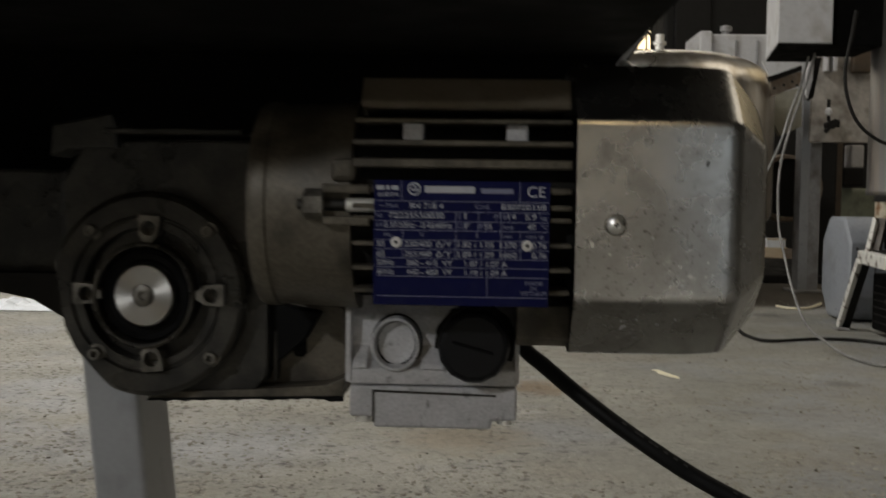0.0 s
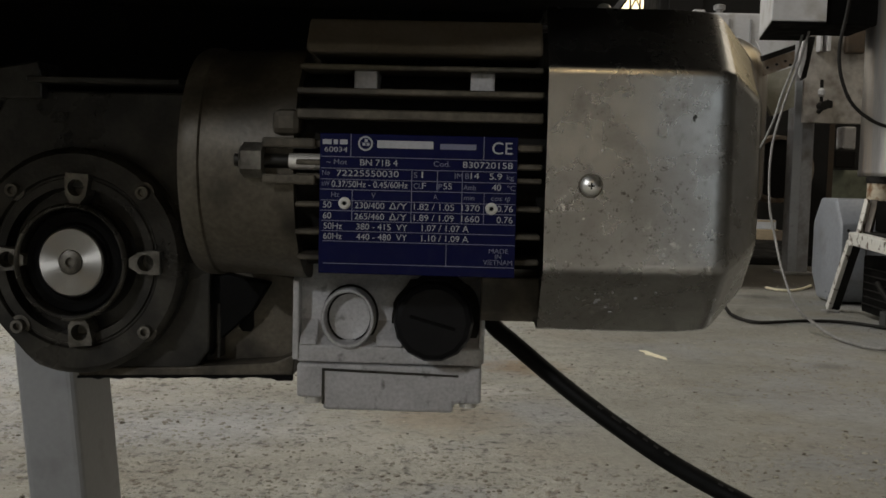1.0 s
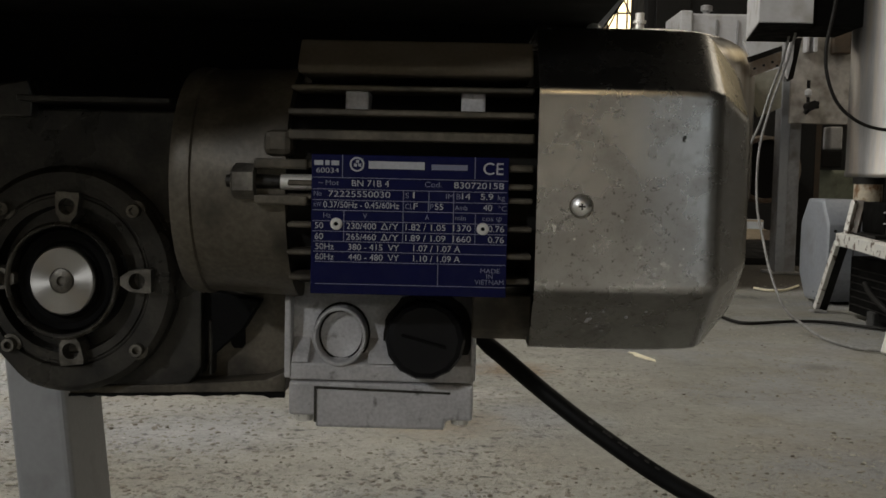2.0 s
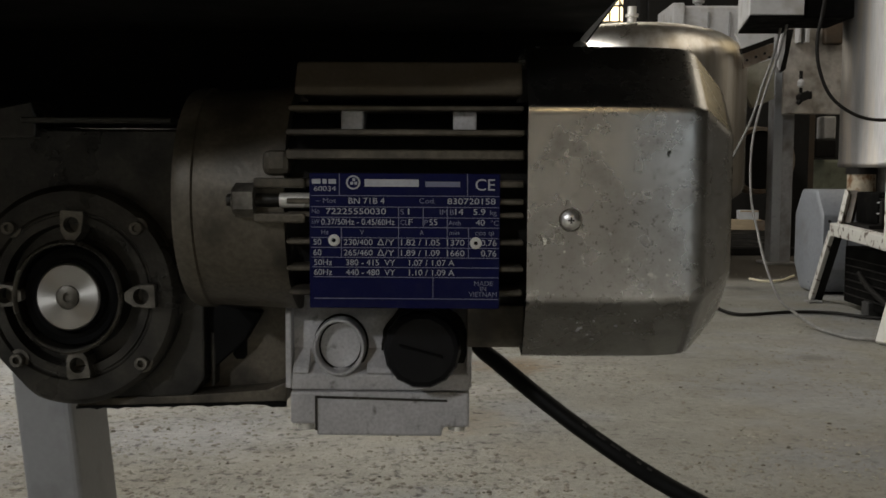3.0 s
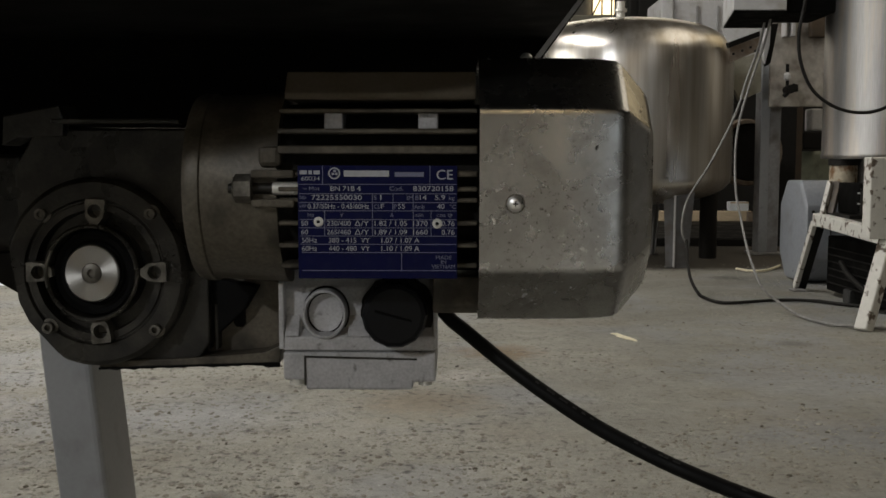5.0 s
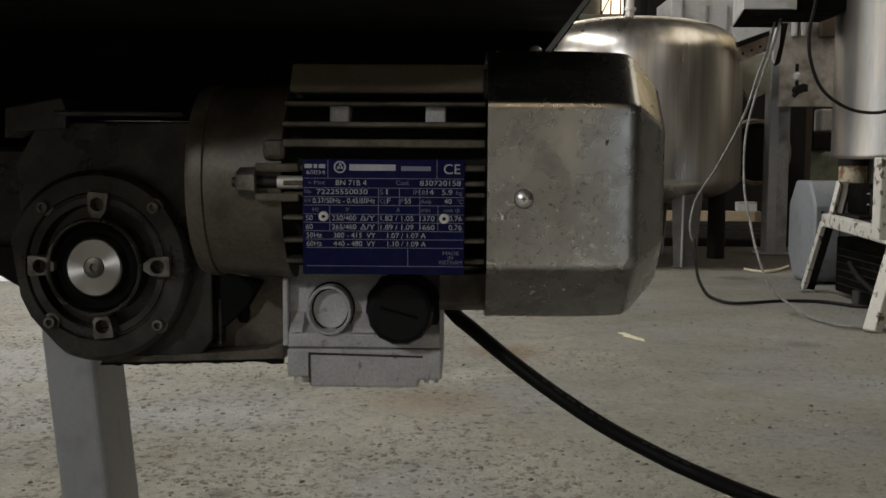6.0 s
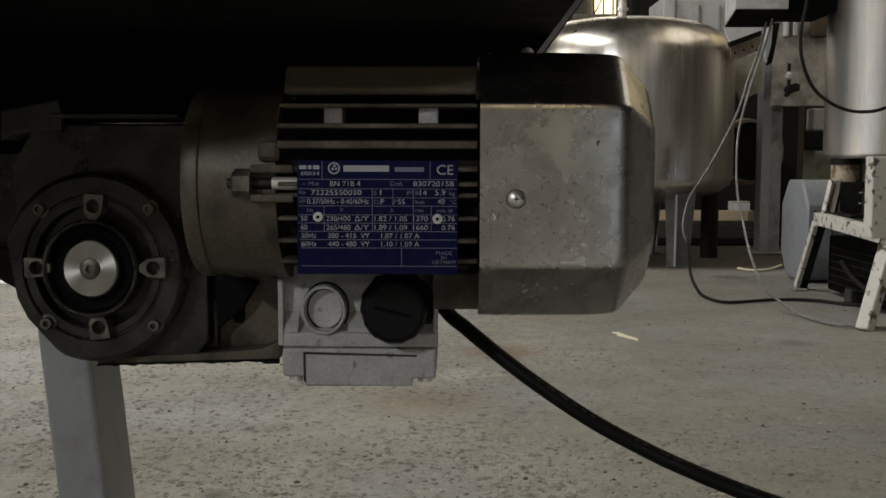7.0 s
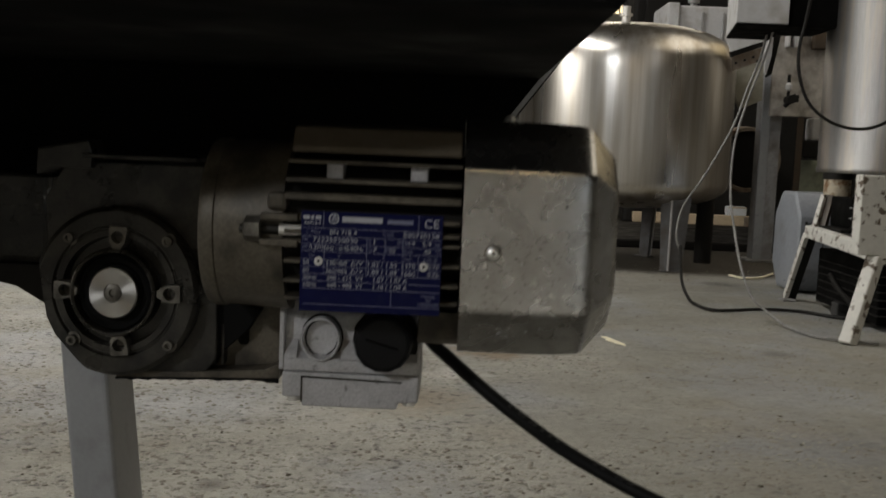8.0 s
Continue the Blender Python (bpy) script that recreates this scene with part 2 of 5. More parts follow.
def turned_steel():
    """Face-turned steel, whose fine rings draw the highlights out along the radius."""
    m = bpy.data.materials.new("face_turned_steel")
    m.use_nodes = True
    n, l = m.node_tree.nodes, m.node_tree.links
    b = n["Principled BSDF"]
    b.inputs["Base Color"].default_value = (0.42, 0.41, 0.39, 1)
    b.inputs["Metallic"].default_value, b.inputs["Roughness"].default_value, b.inputs["Anisotropic"].default_value = 1.0, 0.36, 0.85
    t = n.new("ShaderNodeTangent")
    t.direction_type, t.axis = "RADIAL", "Y"
    l.new(t.outputs[0], b.inputs["Tangent"])
    return m


FACE_STEEL = turned_steel()
ZINC = material("zinc_plated_steel", (0.72, 0.71, 0.67), 0.38, 0.5, 900, 80, 0.15, None, 0.6, 0.1, 0.0002)
PLATE_BLUE = material("blue_enamel", (0.0028, 0.0042, 0.046), 0.5, 0.0, 900, 60, 0.2, (0.008, 0.010, 0.05), 0.62, 0.05, 0.0002, spec=0.12)
RIVET_METAL = material("bright_rivet_metal", (0.78, 0.77, 0.73), 0.5, 0.0, 900, 80, 0.1)
PRINT_GREY = material("silver_print", (0.43, 0.44, 0.47), 0.5, 0.0, 900, 90, 0.15)
PRINT_DIM = material("worn_print", (0.18, 0.19, 0.27), 0.5, 0.0, 900, 90, 0.15)
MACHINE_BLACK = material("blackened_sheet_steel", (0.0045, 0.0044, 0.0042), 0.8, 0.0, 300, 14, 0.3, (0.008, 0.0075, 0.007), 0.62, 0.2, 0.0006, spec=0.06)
LEG_GREY = material("grey_leg_paint", (0.34, 0.35, 0.36), 0.5, 0.0, 300, 20, 0.08, (0.25, 0.25, 0.25), 0.7, 0.1, 0.0004)
RUBBER_CABLE = material("black_cable_sheath", (0.006, 0.006, 0.006), 0.62, 0.0, 500, 40, 0.3, spec=0.15)
GREY_CABLE = material("grey_cable_sheath", (0.21, 0.206, 0.20), 0.5, 0.0, 90, 14, 0.55)
STAINLESS = material("brushed_stainless", (0.74, 0.715, 0.68), 0.30, 1.0, 45, 3, 0.12, (0.40, 0.34, 0.25), 0.58, 0.04, 0.0008, (2.2, 2.2, 0.10), rvary=0.05, dirt_soft=0.2)
STAINLESS_PALE = material("pale_brushed_stainless", (0.31, 0.307, 0.305), 0.44, 1.0, 60, 3, 0.2, (0.42, 0.37, 0.31), 0.62, 0.04, 0.0008, (6, 6, 0.3), rvary=0.07)
PALE_STEEL = material("pale_painted_steel", (0.55, 0.55, 0.56), 0.5, 0.0, 60, 6, 0.1, (0.35, 0.33, 0.30), 0.66, 0.1, 0.001)
MID_STEEL = material("grey_painted_steel", (0.33, 0.33, 0.335), 0.5, 0.1, 60, 6, 0.22, (0.17, 0.155, 0.14), 0.58, 0.1, 0.001)
TANK_LEG = material("dull_leg_steel", (0.145, 0.145, 0.15), 0.5, 0.2, 60, 8, 0.2, (0.11, 0.10, 0.09), 0.58, 0.1, 0.001)
# For dark oily parts, and for far shapes whose shade is put into colour.
DARK_STEEL_SHADE = material("dark_oily_steel_and_shade", (0.013, 0.012, 0.011), 0.6, 0.0, 60, 8, 0.3, None, 0.6, 0.2, 0.001, spec=0.2)
OILY_GREY = material("oily_grey_steel", (0.06, 0.06, 0.06), 0.45, 0.2, 60, 8, 0.3, (0.02, 0.02, 0.02), 0.55)
BLUE_GREY = material("blue_grey_motor_paint", (0.29, 0.31, 0.345), 0.42, 0.1, 80, 5, 0.14, (0.2, 0.2, 0.2), 0.66, 0.1, 0.001)
FLAKED_WHITE = material("flaked_white_paint", (0.66, 0.65, 0.61), 0.6, 0.0, 70, 14, 0.10, (0.12, 0.09, 0.065), 0.59, 0.3, 0.002, dirt_soft=0.025)
RUST = material("rusty_pale_pipe", (0.55, 0.49, 0.38), 0.7, 0.0, 60, 12, 0.25, (0.19, 0.10, 0.045), 0.56, 0.3, 0.002, dirt_soft=0.06)
BROWN = material("brown_painted_steel", (0.065, 0.045, 0.028), 0.6, 0.0, 60, 8, 0.25, (0.05, 0.04, 0.03), 0.6)
CREAM_WOOD = material("fresh_split_wood", (0.74, 0.69, 0.52), 0.7, 0.0, 60, 8, 0.15, None, 0.6, 0.2, 0.002)
WOOD_PALE = material("pale_wood", (0.55, 0.44, 0.30), 0.7, 0.0, 60, 8, 0.2, None, 0.6, 0.2, 0.002, (1, 8, 8))
PAD_BROWN = material("dusty_brown_casting", (0.08, 0.064, 0.042), 0.8, 0.0, 600, 40, 0.25, (0.09, 0.075, 0.055), 0.55, 0.25, 0.0005)
# Near black that puts the shade of gaps and recesses into colour.
GAP_DARK = material("dark_gap_fill", (0.02, 0.019, 0.017), 0.9, 0.0, 500, 40, 0.3, spec=0.1)
WHITE_FILM = material("white_plastic_film", (0.75, 0.77, 0.80), 0.35, 0.0, 60, 10, 0.08)
GRIT = material("sandy_grit", (0.27, 0.25, 0.205), 0.9, 0.0, 25, 3, 0.5, (0.12, 0.11, 0.095), 0.56)
DUSTY_STEEL = material("dusty_stained_steel", (0.47, 0.44, 0.40), 0.6, 0.0, 40, 7, 0.25, (0.22, 0.195, 0.165), 0.55, 0.15, 0.001)
TAN_STEEL = material("rusty_tan_steel", (0.22, 0.18, 0.14), 0.65, 0.0, 60, 10, 0.25, (0.14, 0.08, 0.045), 0.6)
OLIVE = material("olive_grey_sheet", (0.27, 0.26, 0.21), 0.6, 0.0, 60, 6, 0.2, (0.16, 0.15, 0.12), 0.62)
AGGREGATE = material("worn_concrete_crumb", (0.30, 0.286, 0.243), 0.92, 0.0, 120, 5, 0.35, (0.20, 0.18, 0.145), 0.55)
CRUMB = material("dark_dirt_crumb", (0.12, 0.107, 0.085), 0.95, 0.0, 300, 40, 0.6)
CABLE_PRINT = material("faded_cable_print", (0.017, 0.017, 0.017), 0.6, 0.0, 900, 90, 0.4)
GREENISH = material("green_grey_paint", (0.22, 0.24, 0.18), 0.55, 0.0, 60, 6, 0.15, (0.12, 0.12, 0.09), 0.62)
HALL_WALL = material("dingy_hall_plaster", (0.14, 0.134, 0.122), 0.9, 0.0, 20, 0.9, 0.25, (0.055, 0.052, 0.047), 0.58, 0.3, 0.004)
PANE = glow("daylit_pane", (1.0, 0.80, 0.48), 2.2)


# ---- mesh helpers ----
def thing(name, at, label, category, group="", kind=""):
    ob = new(name)
    ob.location = at
    ob.empty_display_size = 0.05
    return tagged(ob, label, category, group, kind)


def root_place(ob):
    while ob.parent:
        ob = ob.parent
    return ob.location.copy()


def part(name, bm, mat, parent, label="", smooth=None):
    """Links a bmesh, built in world places, as one mesh under a thing or a part."""
    if parent is not None:
        bmesh.ops.translate(bm, verts=bm.verts, vec=-root_place(parent))
    me = bpy.data.meshes.new(name)
    bmesh.ops.recalc_face_normals(bm, faces=bm.faces)
    bm.to_mesh(me)
    bm.free()
    me.materials.append(mat)
    if smooth is not None:
        me.shade_smooth()
        me.set_sharp_from_angle(angle=radians(smooth))
    ob = new(name, me)
    if parent is not None:
        ob.parent = parent
    if label:
        tagged(ob, label)
    return ob


def structure(name, bm, mat, label, category):
    ob = part(name, bm, mat, None)
    return tagged(ob, label, category, "", "structure")


def box(bm, lo, hi, bevel=0.0, seg=2):
    r = bmesh.ops.create_cube(bm, size=1)
    v = r["verts"]
    bmesh.ops.scale(bm, vec=[max(1e-5, h - l) for l, h in zip(lo, hi)], verts=v)
    bmesh.ops.translate(bm, vec=[(l + h) / 2 for l, h in zip(lo, hi)], verts=v)
    if bevel:
        e = list({e for q in v for e in q.link_edges})
        r = bmesh.ops.bevel(bm, geom=e, offset=bevel, segments=seg, profile=0.5, affect="EDGES", clamp_overlap=True)
    return bm


def cyl(bm, p, q, r0, r1=None, seg=32, caps=True):
    p, q = Vector(p), Vector(q)
    r1 = r0 if r1 is None else r1
    m = Matrix.Translation((p + q) / 2) @ (q - p).to_track_quat("Z", "Y").to_matrix().to_4x4()
    bmesh.ops.create_cone(bm, cap_ends=caps, segments=seg, radius1=r0, radius2=r1, depth=(q - p).length, matrix=m)
    return bm


def lathe(bm, profile, at, axis, seg=48, squash=1.0):
    """Turns a profile of (distance along the axis, radius) round the axis through at; squash: the breadth in x to the height in z."""
    axis = Vector(axis).normalized()
    m = Matrix.Translation(at) @ axis.to_track_quat("Z", "Y").to_matrix().to_4x4()
    rings = []
    for d, r in profile:
        if r < 1e-6:
            rings.append([bm.verts.new(m @ Vector((0, 0, d)))])
        else:
            rings.append([bm.verts.new(m @ Vector((r * math.cos(a), r * math.sin(a), d))) for a in [2 * math.pi * i / seg for i in range(seg)]])
    for a, b in zip(rings, rings[1:]):
        for i in range(seg):
            j = (i + 1) % seg
            if len(a) == 1 and len(b) == 1:
                break
            if len(a) == 1:
                bm.faces.new((a[0], b[i], b[j]))
            elif len(b) == 1:
                bm.faces.new((a[i], a[j], b[0]))
            else:
                bm.faces.new((a[i], a[j], b[j], b[i]))
    if squash != 1.0:
        for v in bm.verts:
            v.co.x = at[0] + (v.co.x - at[0]) * squash
    return bm


def prism(bm, outline, lo, hi, axis="y", bevel=0.0):
    """Extrudes an outline; for axis y the outline is (x, z), for x (y, z), for z (x, y)."""
    def at(u, v, w):
        return {"y": (u, w, v), "x": (w, u, v), "z": (u, v, w)}[axis]
    a = [bm.verts.new(at(u, v, lo)) for u, v in outline]
    b = [bm.verts.new(at(u, v, hi)) for u, v in outline]
    n = len(a)
    fs = [bm.faces.new(a), bm.faces.new(b[::-1])]
    fs += [bm.faces.new((a[i], b[i], b[(i + 1) % n], a[(i + 1) % n])) for i in range(n)]
    if bevel:
        bmesh.ops.recalc_face_normals(bm, faces=fs)
        e = list({e for f in fs for e in f.edges})
        bmesh.ops.bevel(bm, geom=e, offset=bevel, segments=2, profile=0.5, affect="EDGES", clamp_overlap=True)
    return bm


def loft(bm, rings, close=True):
    vs = [[bm.verts.new(p) for p in ring] for ring in rings]
    n = len(vs[0])
    for a, b in zip(vs, vs[1:]):
        for i in range(n):
            bm.faces.new((a[i], a[(i + 1) % n], b[(i + 1) % n], b[i]))
    if close:
        bm.faces.new(vs[0])
        bm.faces.new(vs[-1][::-1])
    return bm


def smooth_line(points, steps=10):
    """A Catmull-Rom line through the points."""
    p = [Vector(q) for q in points]
    p = [2 * p[0] - p[1]] + p + [2 * p[-1] - p[-2]]
    out = []
    for i in range(1, len(p) - 2):
        for k in range(steps):
            t = k / steps
            a, b, c, d = p[i - 1], p[i], p[i + 1], p[i + 2]
            out.append(0.5 * (2 * b + (c - a) * t + (2 * a - 5 * b + 4 * c - d) * t * t + (3 * b - a - 3 * c + d) * t ** 3))
    return out + [p[-2]]


def tube(bm, points, r, seg=12, steps=10):
    line = smooth_line(points, steps)
    side, rings = Vector((0.31, 0.17, 0.93)), []
    for i, p in enumerate(line):
        d = (line[min(i + 1, len(line) - 1)] - line[max(i - 1, 0)]).normalized()
        side = (side - d * side.dot(d)).normalized()
        up = d.cross(side)
        rings.append([p + r * (math.cos(a) * side + math.sin(a) * up) for a in [2 * math.pi * k / seg for k in range(seg)]])
    return loft(bm, rings)


def bmn():
    return bmesh.new()


# ---- hall ----
bm = bmn()
bmesh.ops.create_grid(bm, x_segments=60, y_segments=60, size=12)
bmesh.ops.translate(bm, verts=bm.verts, vec=(1, 3, 0))
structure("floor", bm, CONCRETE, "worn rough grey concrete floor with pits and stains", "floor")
for nm, lo, hi in (("wall_north", (-8, 11, 0), (10, 11.3, 5)), ("wall_south", (-8, -6.3, 0), (10, -6, 5)), ("wall_west", (-8.3, -6.3, 0), (-8, 11.3, 5)), ("wall_east", (10, -6.3, 0), (10.3, 11.3, 5))):
    structure(nm, box(bmn(), lo, hi), HALL_WALL, "dingy plaster wall of a workshop hall", "wall")
structure("ceiling", box(bmn(), (-8.3, -6.3, 5), (10.3, 11.3, 5.2)), HALL_WALL, "dark hall ceiling high above the floor", "ceiling")

# far window, daylit
w0, w1 = (1.532, 10.900, 2.082), (1.846, 10.900, 2.603)
win = thing("window_1", (w0[0], 10.9, w0[2]), "bright daylit steel-framed hall window", "window", "", "structure")
part("pane", box(bmn(), (w0[0], 10.96, w0[2]), (w1[0], 10.98, w1[2])), PANE, win)
bm = bmn()
for k in range(4):
    x = w0[0] + (w1[0] - w0[0]) * k / 3
    box(bm, (x - 0.006, 10.9, w0[2]), (x + 0.006, 10.95, w1[2]))
for k in range(4):
    z = w0[2] + (w1[2] - w0[2]) * k / 3
    box(bm, (w0[0], 10.905, z - 0.006), (w1[0], 10.955, z + 0.006))
part("window_frame", bm, BROWN, win)
part("window_sill", box(bmn(), (1.30, 10.80, 1.972), (1.86, 10.97, 2.070), 0.01), OLIVE, win, "olive grey sill")
for u, v in ((0.0, 0.55), (1.0, 0.45)):
    bm = bmn()
    cyl(bm, (w0[0] + (w1[0] - w0[0]) * u, 10.88, w0[2]), (w0[0] + (w1[0] - w0[0]) * v, 10.88, w0[2] + 0.35), 0.008, seg=8)
    part("brace", bm, DARK_STEEL_SHADE, win, "dark diagonal brace")

# ---- machine that carries the gear motor ----
YB = 0.35
mach = thing("machine_frame", (-0.3, 0.1, 0.0), "black sheet steel machine body on grey square tube legs", "machine")


def slope_x(z):
    return 0.1396 + 0.74 * (z - 0.635)


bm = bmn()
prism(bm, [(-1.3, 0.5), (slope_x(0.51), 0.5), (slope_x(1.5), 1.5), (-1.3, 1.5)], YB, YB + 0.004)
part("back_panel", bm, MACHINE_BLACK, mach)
# Front edge is unseen, stepped to cast the slanting shadow on the end bell.
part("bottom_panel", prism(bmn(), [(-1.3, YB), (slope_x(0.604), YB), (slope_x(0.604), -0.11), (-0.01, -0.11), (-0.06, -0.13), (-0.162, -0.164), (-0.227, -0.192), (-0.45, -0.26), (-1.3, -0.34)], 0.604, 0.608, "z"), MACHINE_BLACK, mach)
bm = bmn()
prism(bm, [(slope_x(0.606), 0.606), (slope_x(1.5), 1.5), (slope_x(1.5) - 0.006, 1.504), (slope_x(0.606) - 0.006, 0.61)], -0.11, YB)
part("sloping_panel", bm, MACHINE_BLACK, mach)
bm = bmn()
prism(bm, [(slope_x(0.51), 0.51), (slope_x(1.5), 1.5), (slope_x(1.5) + 0.003, 1.497), (slope_x(0.51) + 0.003, 0.507)], YB - 0.002, YB + 0.008)
part("panel_edge", bm, PALE_STEEL, mach, "bare grey folded sheet edge")
part("side_case", box(bmn(), (-1.3, 0.194, 0.4260), (-0.2625, 0.30, 0.507), 0.003), GEAR_CAST, mach, "dull dark cast side case")
part("arm", prism(bmn(), [(-0.330, 0.4300), (-0.298, 0.4262), (-0.2800, 0.4226), (-0.2620, 0.4124), (-0.2583, 0.4104), (-0.19, 0.395), (-0.19, 0.44), (-0.33, 0.44)], 0.180, 0.192, "y", 0.001), DARK_STEEL_SHADE, mach, "black arm with a sloping lower edge")


def tilted_leg(x0, x1, lean, y0, y1, ztop):
    bm = bmn()
    box(bm, (x0, y0, 0), (x1, y1, ztop), 0.004, 3)
    for v in bm.verts:
        v.co.x -= lean * v.co.z
    return bm


LEG_LEAN = 0.095
part("leg", tilted_leg(-0.2218 + LEG_LEAN * 0.2806, -0.1893 + LEG_LEAN * 0.2809, LEG_LEAN, 0.14, 0.199, 0.5), LEG_GREY, mach, "light grey painted square tube leg")
part("leg", tilted_leg(-1.2, -1.16, 0, 0.14, 0.205, 0.6), LEG_GREY, mach, "light grey painted square tube leg")

part("cross_rail", box(bmn(), (-0.1767, 0.145, 0.19), (0.9, 0.185, 0.238), 0.004, 2), PALE_STEEL, mach, "pale painted square tube cross rail")
part("leg", tilted_leg(0.9, 0.94, 0, 0.145, 0.185, 0.98), LEG_GREY, mach, "light grey painted square tube leg")

# ---- gear motor ----
AX, AZ = AXIS_Y, 0.4877          # motor axis: y and z
motor = thing("electric_motor", (0.0, AX, 0.42), "dusty grey finned electric motor with blue nameplate", "motor")

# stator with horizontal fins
# Core kept near black: the shade between the fins is in its colour.
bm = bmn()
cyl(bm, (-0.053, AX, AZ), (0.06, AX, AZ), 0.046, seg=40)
part("stator_core", bm, GAP_DARK, motor, "", 40)


def fin(z, reach, thick=0.0022, x0=-0.0505, x1=0.0505):
    h = z - AZ
    y = max(0.0012, AX - math.sqrt(max(0.0, reach * reach - h * h)))
    return box(bmn(), (x0, y, z - thick / 2), (x1, AX - 0.02, z + thick / 2), 0.0006, 1)


for px, thick in ((185, 0.0022), (222, 0.0026), (255, 0.0042), (298, 0.003), (325, 0.0024), (345, 0.0022), (386, 0.0022), (426, 0.0022), (464, 0.0024)):
    z = 0.5275 - (px - 187) * 0.0002835
    part("cooling_fin", fin(z, 0.0635, thick), ALU_CAST, motor)
bm = bmn()
prism(bm, [(0.004, 0.5335), (0.003, 0.5365), (0.012, 0.548), (0.06, 0.551), (0.06, 0.5335)], -0.047, 0.0495, "x", 0.001)
part("top_pad", bm, PAD_BROWN, motor)
for x0, x1 in ((-0.0284, -0.0186), (0.0202, 0.0304)):
    part("cast_stub", box(bmn(), (x0, 0.013, 0.5185), (x1, 0.05, 0.5275), 0.001), BOX_PAINT, motor, "pale bare cast stub")

bm = bmn()
prism(bm, [(0.040, 0.4195), (0.036, 0.4235), (0.036, 0.440), (0.10, 0.440), (0.10, 0.4195)], 0.027, 0.0535, "x", 0.001)
part("bottom_pad", bm, ALU_CAST, motor)

# fan cover, pressed aluminium with cut corners
def octagon(x, k):
    a, b = 0.0405 * k, 0.0680 * k
    pts = [(-b, -a), (-b, a), (-a, b), (a, b), (b, a), (b, -a), (a, -b), (-a, -b)]
    out = []
    n = len(pts)
    for i, (u, v) in enumerate(pts):
        pu, pv = pts[i - 1]
        qu, qv = pts[(i + 1) % n]
        for s in (0.0, 0.5, 1.0):
            f0, f1 = 0.045 * (1 - s) ** 2, 0.045 * s ** 2
            out.append((x, AX + u + (pu - u) * f0 + (qu - u) * f1, AZ + v + (pv - v) * f0 + (qv - v) * f1))
    return out


bm = bmn()
outer = [(0.0512, 1.0), (0.090, 1.0), (0.100, 0.9985), (0.110, 0.9945), (0.1175, 0.988), (0.1218, 0.978), (0.1242, 0.960), (0.1255, 0.944), (0.1372, 0.765), (0.1398, 0.715), (0.1410, 0.64)]
loft(bm, [octagon(x, k) for x, k in outer] + [octagon(x - 0.0015, k - 0.02) for x, k in outer[::-1]][:-1] + [octagon(0.0512, 0.978)], close=False)
bm.faces.new([bm.verts.new(p) for p in octagon(0.1406, 0.63)])
cover = part("fan_cover", bm, ALU_SHEET, motor, "scuffed bare aluminium fan cover with cut corners", 35)
wn = cover.modifiers.new("even_faces", "WEIGHTED_NORMAL")
wn.keep_sharp, wn.weight = True, 70


def pan_screw(bm, at, r, out=0.003):
    """A domed screw head that looks to -y, with a cross cut."""
    lathe(bm, [(0, r), (out * 0.55, r * 0.92), (out * 0.9, r * 0.6), (out, 0)], at, (0, -1, 0), 20)
    return bm


scr = part("screw", pan_screw(bmn(), (0.0689, -0.0112, 0.4816), 0.0042), STEEL_TURNED, cover, "zinc cross-head screw", 40)
bm = bmn()
for u, v in ((0.0013, 0.00035), (0.00035, 0.0013)):
    box(bm, (0.0689 - u, -0.01425 - u * 0.02, 0.4816 - v), (0.0689 + u, -0.0134, 0.4816 + v))
part("screw_slot", bm, GEAR_CAST, cover, "dark cross cut")
part("washer", cyl(bmn(), (0.0689, -0.0112, 0.4816), (0.0689, -0.0104, 0.4816), 0.0049, seg=24), LUG_METAL, cover, "dull washer", 40)
part("screw", pan_screw(bmn(), (0.0765, 0.03, 0.556), 0.0035), ZINC, cover, "zinc cross-head screw", 40)

# specks of pale paint on the cover, flat on the front and on the lower slope
spk = random.Random(21)
spots = [(0.1124, -0.0111, 0.4563, 0.0007), (0.0987, -0.0111, 0.4549, 0.0009), (0.0852, -0.0111, 0.4760, 0.0008)]
for k in range(11):
    s = 0.25 + 0.4 * spk.random()
    spots.append((0.0783 + 0.010 * (spk.random() - 0.5) + (0.015 if k > 8 else 0), -0.0111 + 0.0275 * s, 0.4472 - 0.0275 * s, 0.0003 + 0.0005 * spk.random()))
for x, y, z, rad in spots:
    slope = (0, -1, 0) if z > 0.4474 else (0, -0.707, -0.707)
    part("paint_speck", lathe(bmn(), [(-0.0003, rad), (0.0002, rad * 0.9), (0.0003, 0)], (x, y, z), slope, 7, 0.7 + 0.6 * spk.random()), BOX_PAINT, cover)

# nameplate
PW, PH = 0.0805, 0.0572
PX, PZ = -0.0402, 0.5003        # upper left corner
bm = bmn()
box(bm, (PX, -0.0008, PZ - PH), (PX + PW, 0.0004, PZ), 0.0003, 1)
plate = part("nameplate", bm, PLATE_BLUE, motor, "blue enamelled rating plate with silver print")


def spot(px, py, off=0.0011):
    return Vector((PX + (px - 526) / 286 * PW, -off, PZ - (py - 281) / 206 * PH))


for y, x0, x1 in ((315, 528, 811), (332, 528, 811), (348, 528, 811), (363, 528, 811), (379, 528, 811), (394, 528, 811), (409, 530, 811), (424, 530, 811), (439, 532, 811), (472, 533, 811)):
    a, b = spot(x0, y), spot(x1, y)
    part("ruled_line", box(bmn(), (a.x, -0.0011, a.z - 0.00014), (b.x, -0.0006, a.z + 0.00014)), PRINT_DIM, plate)
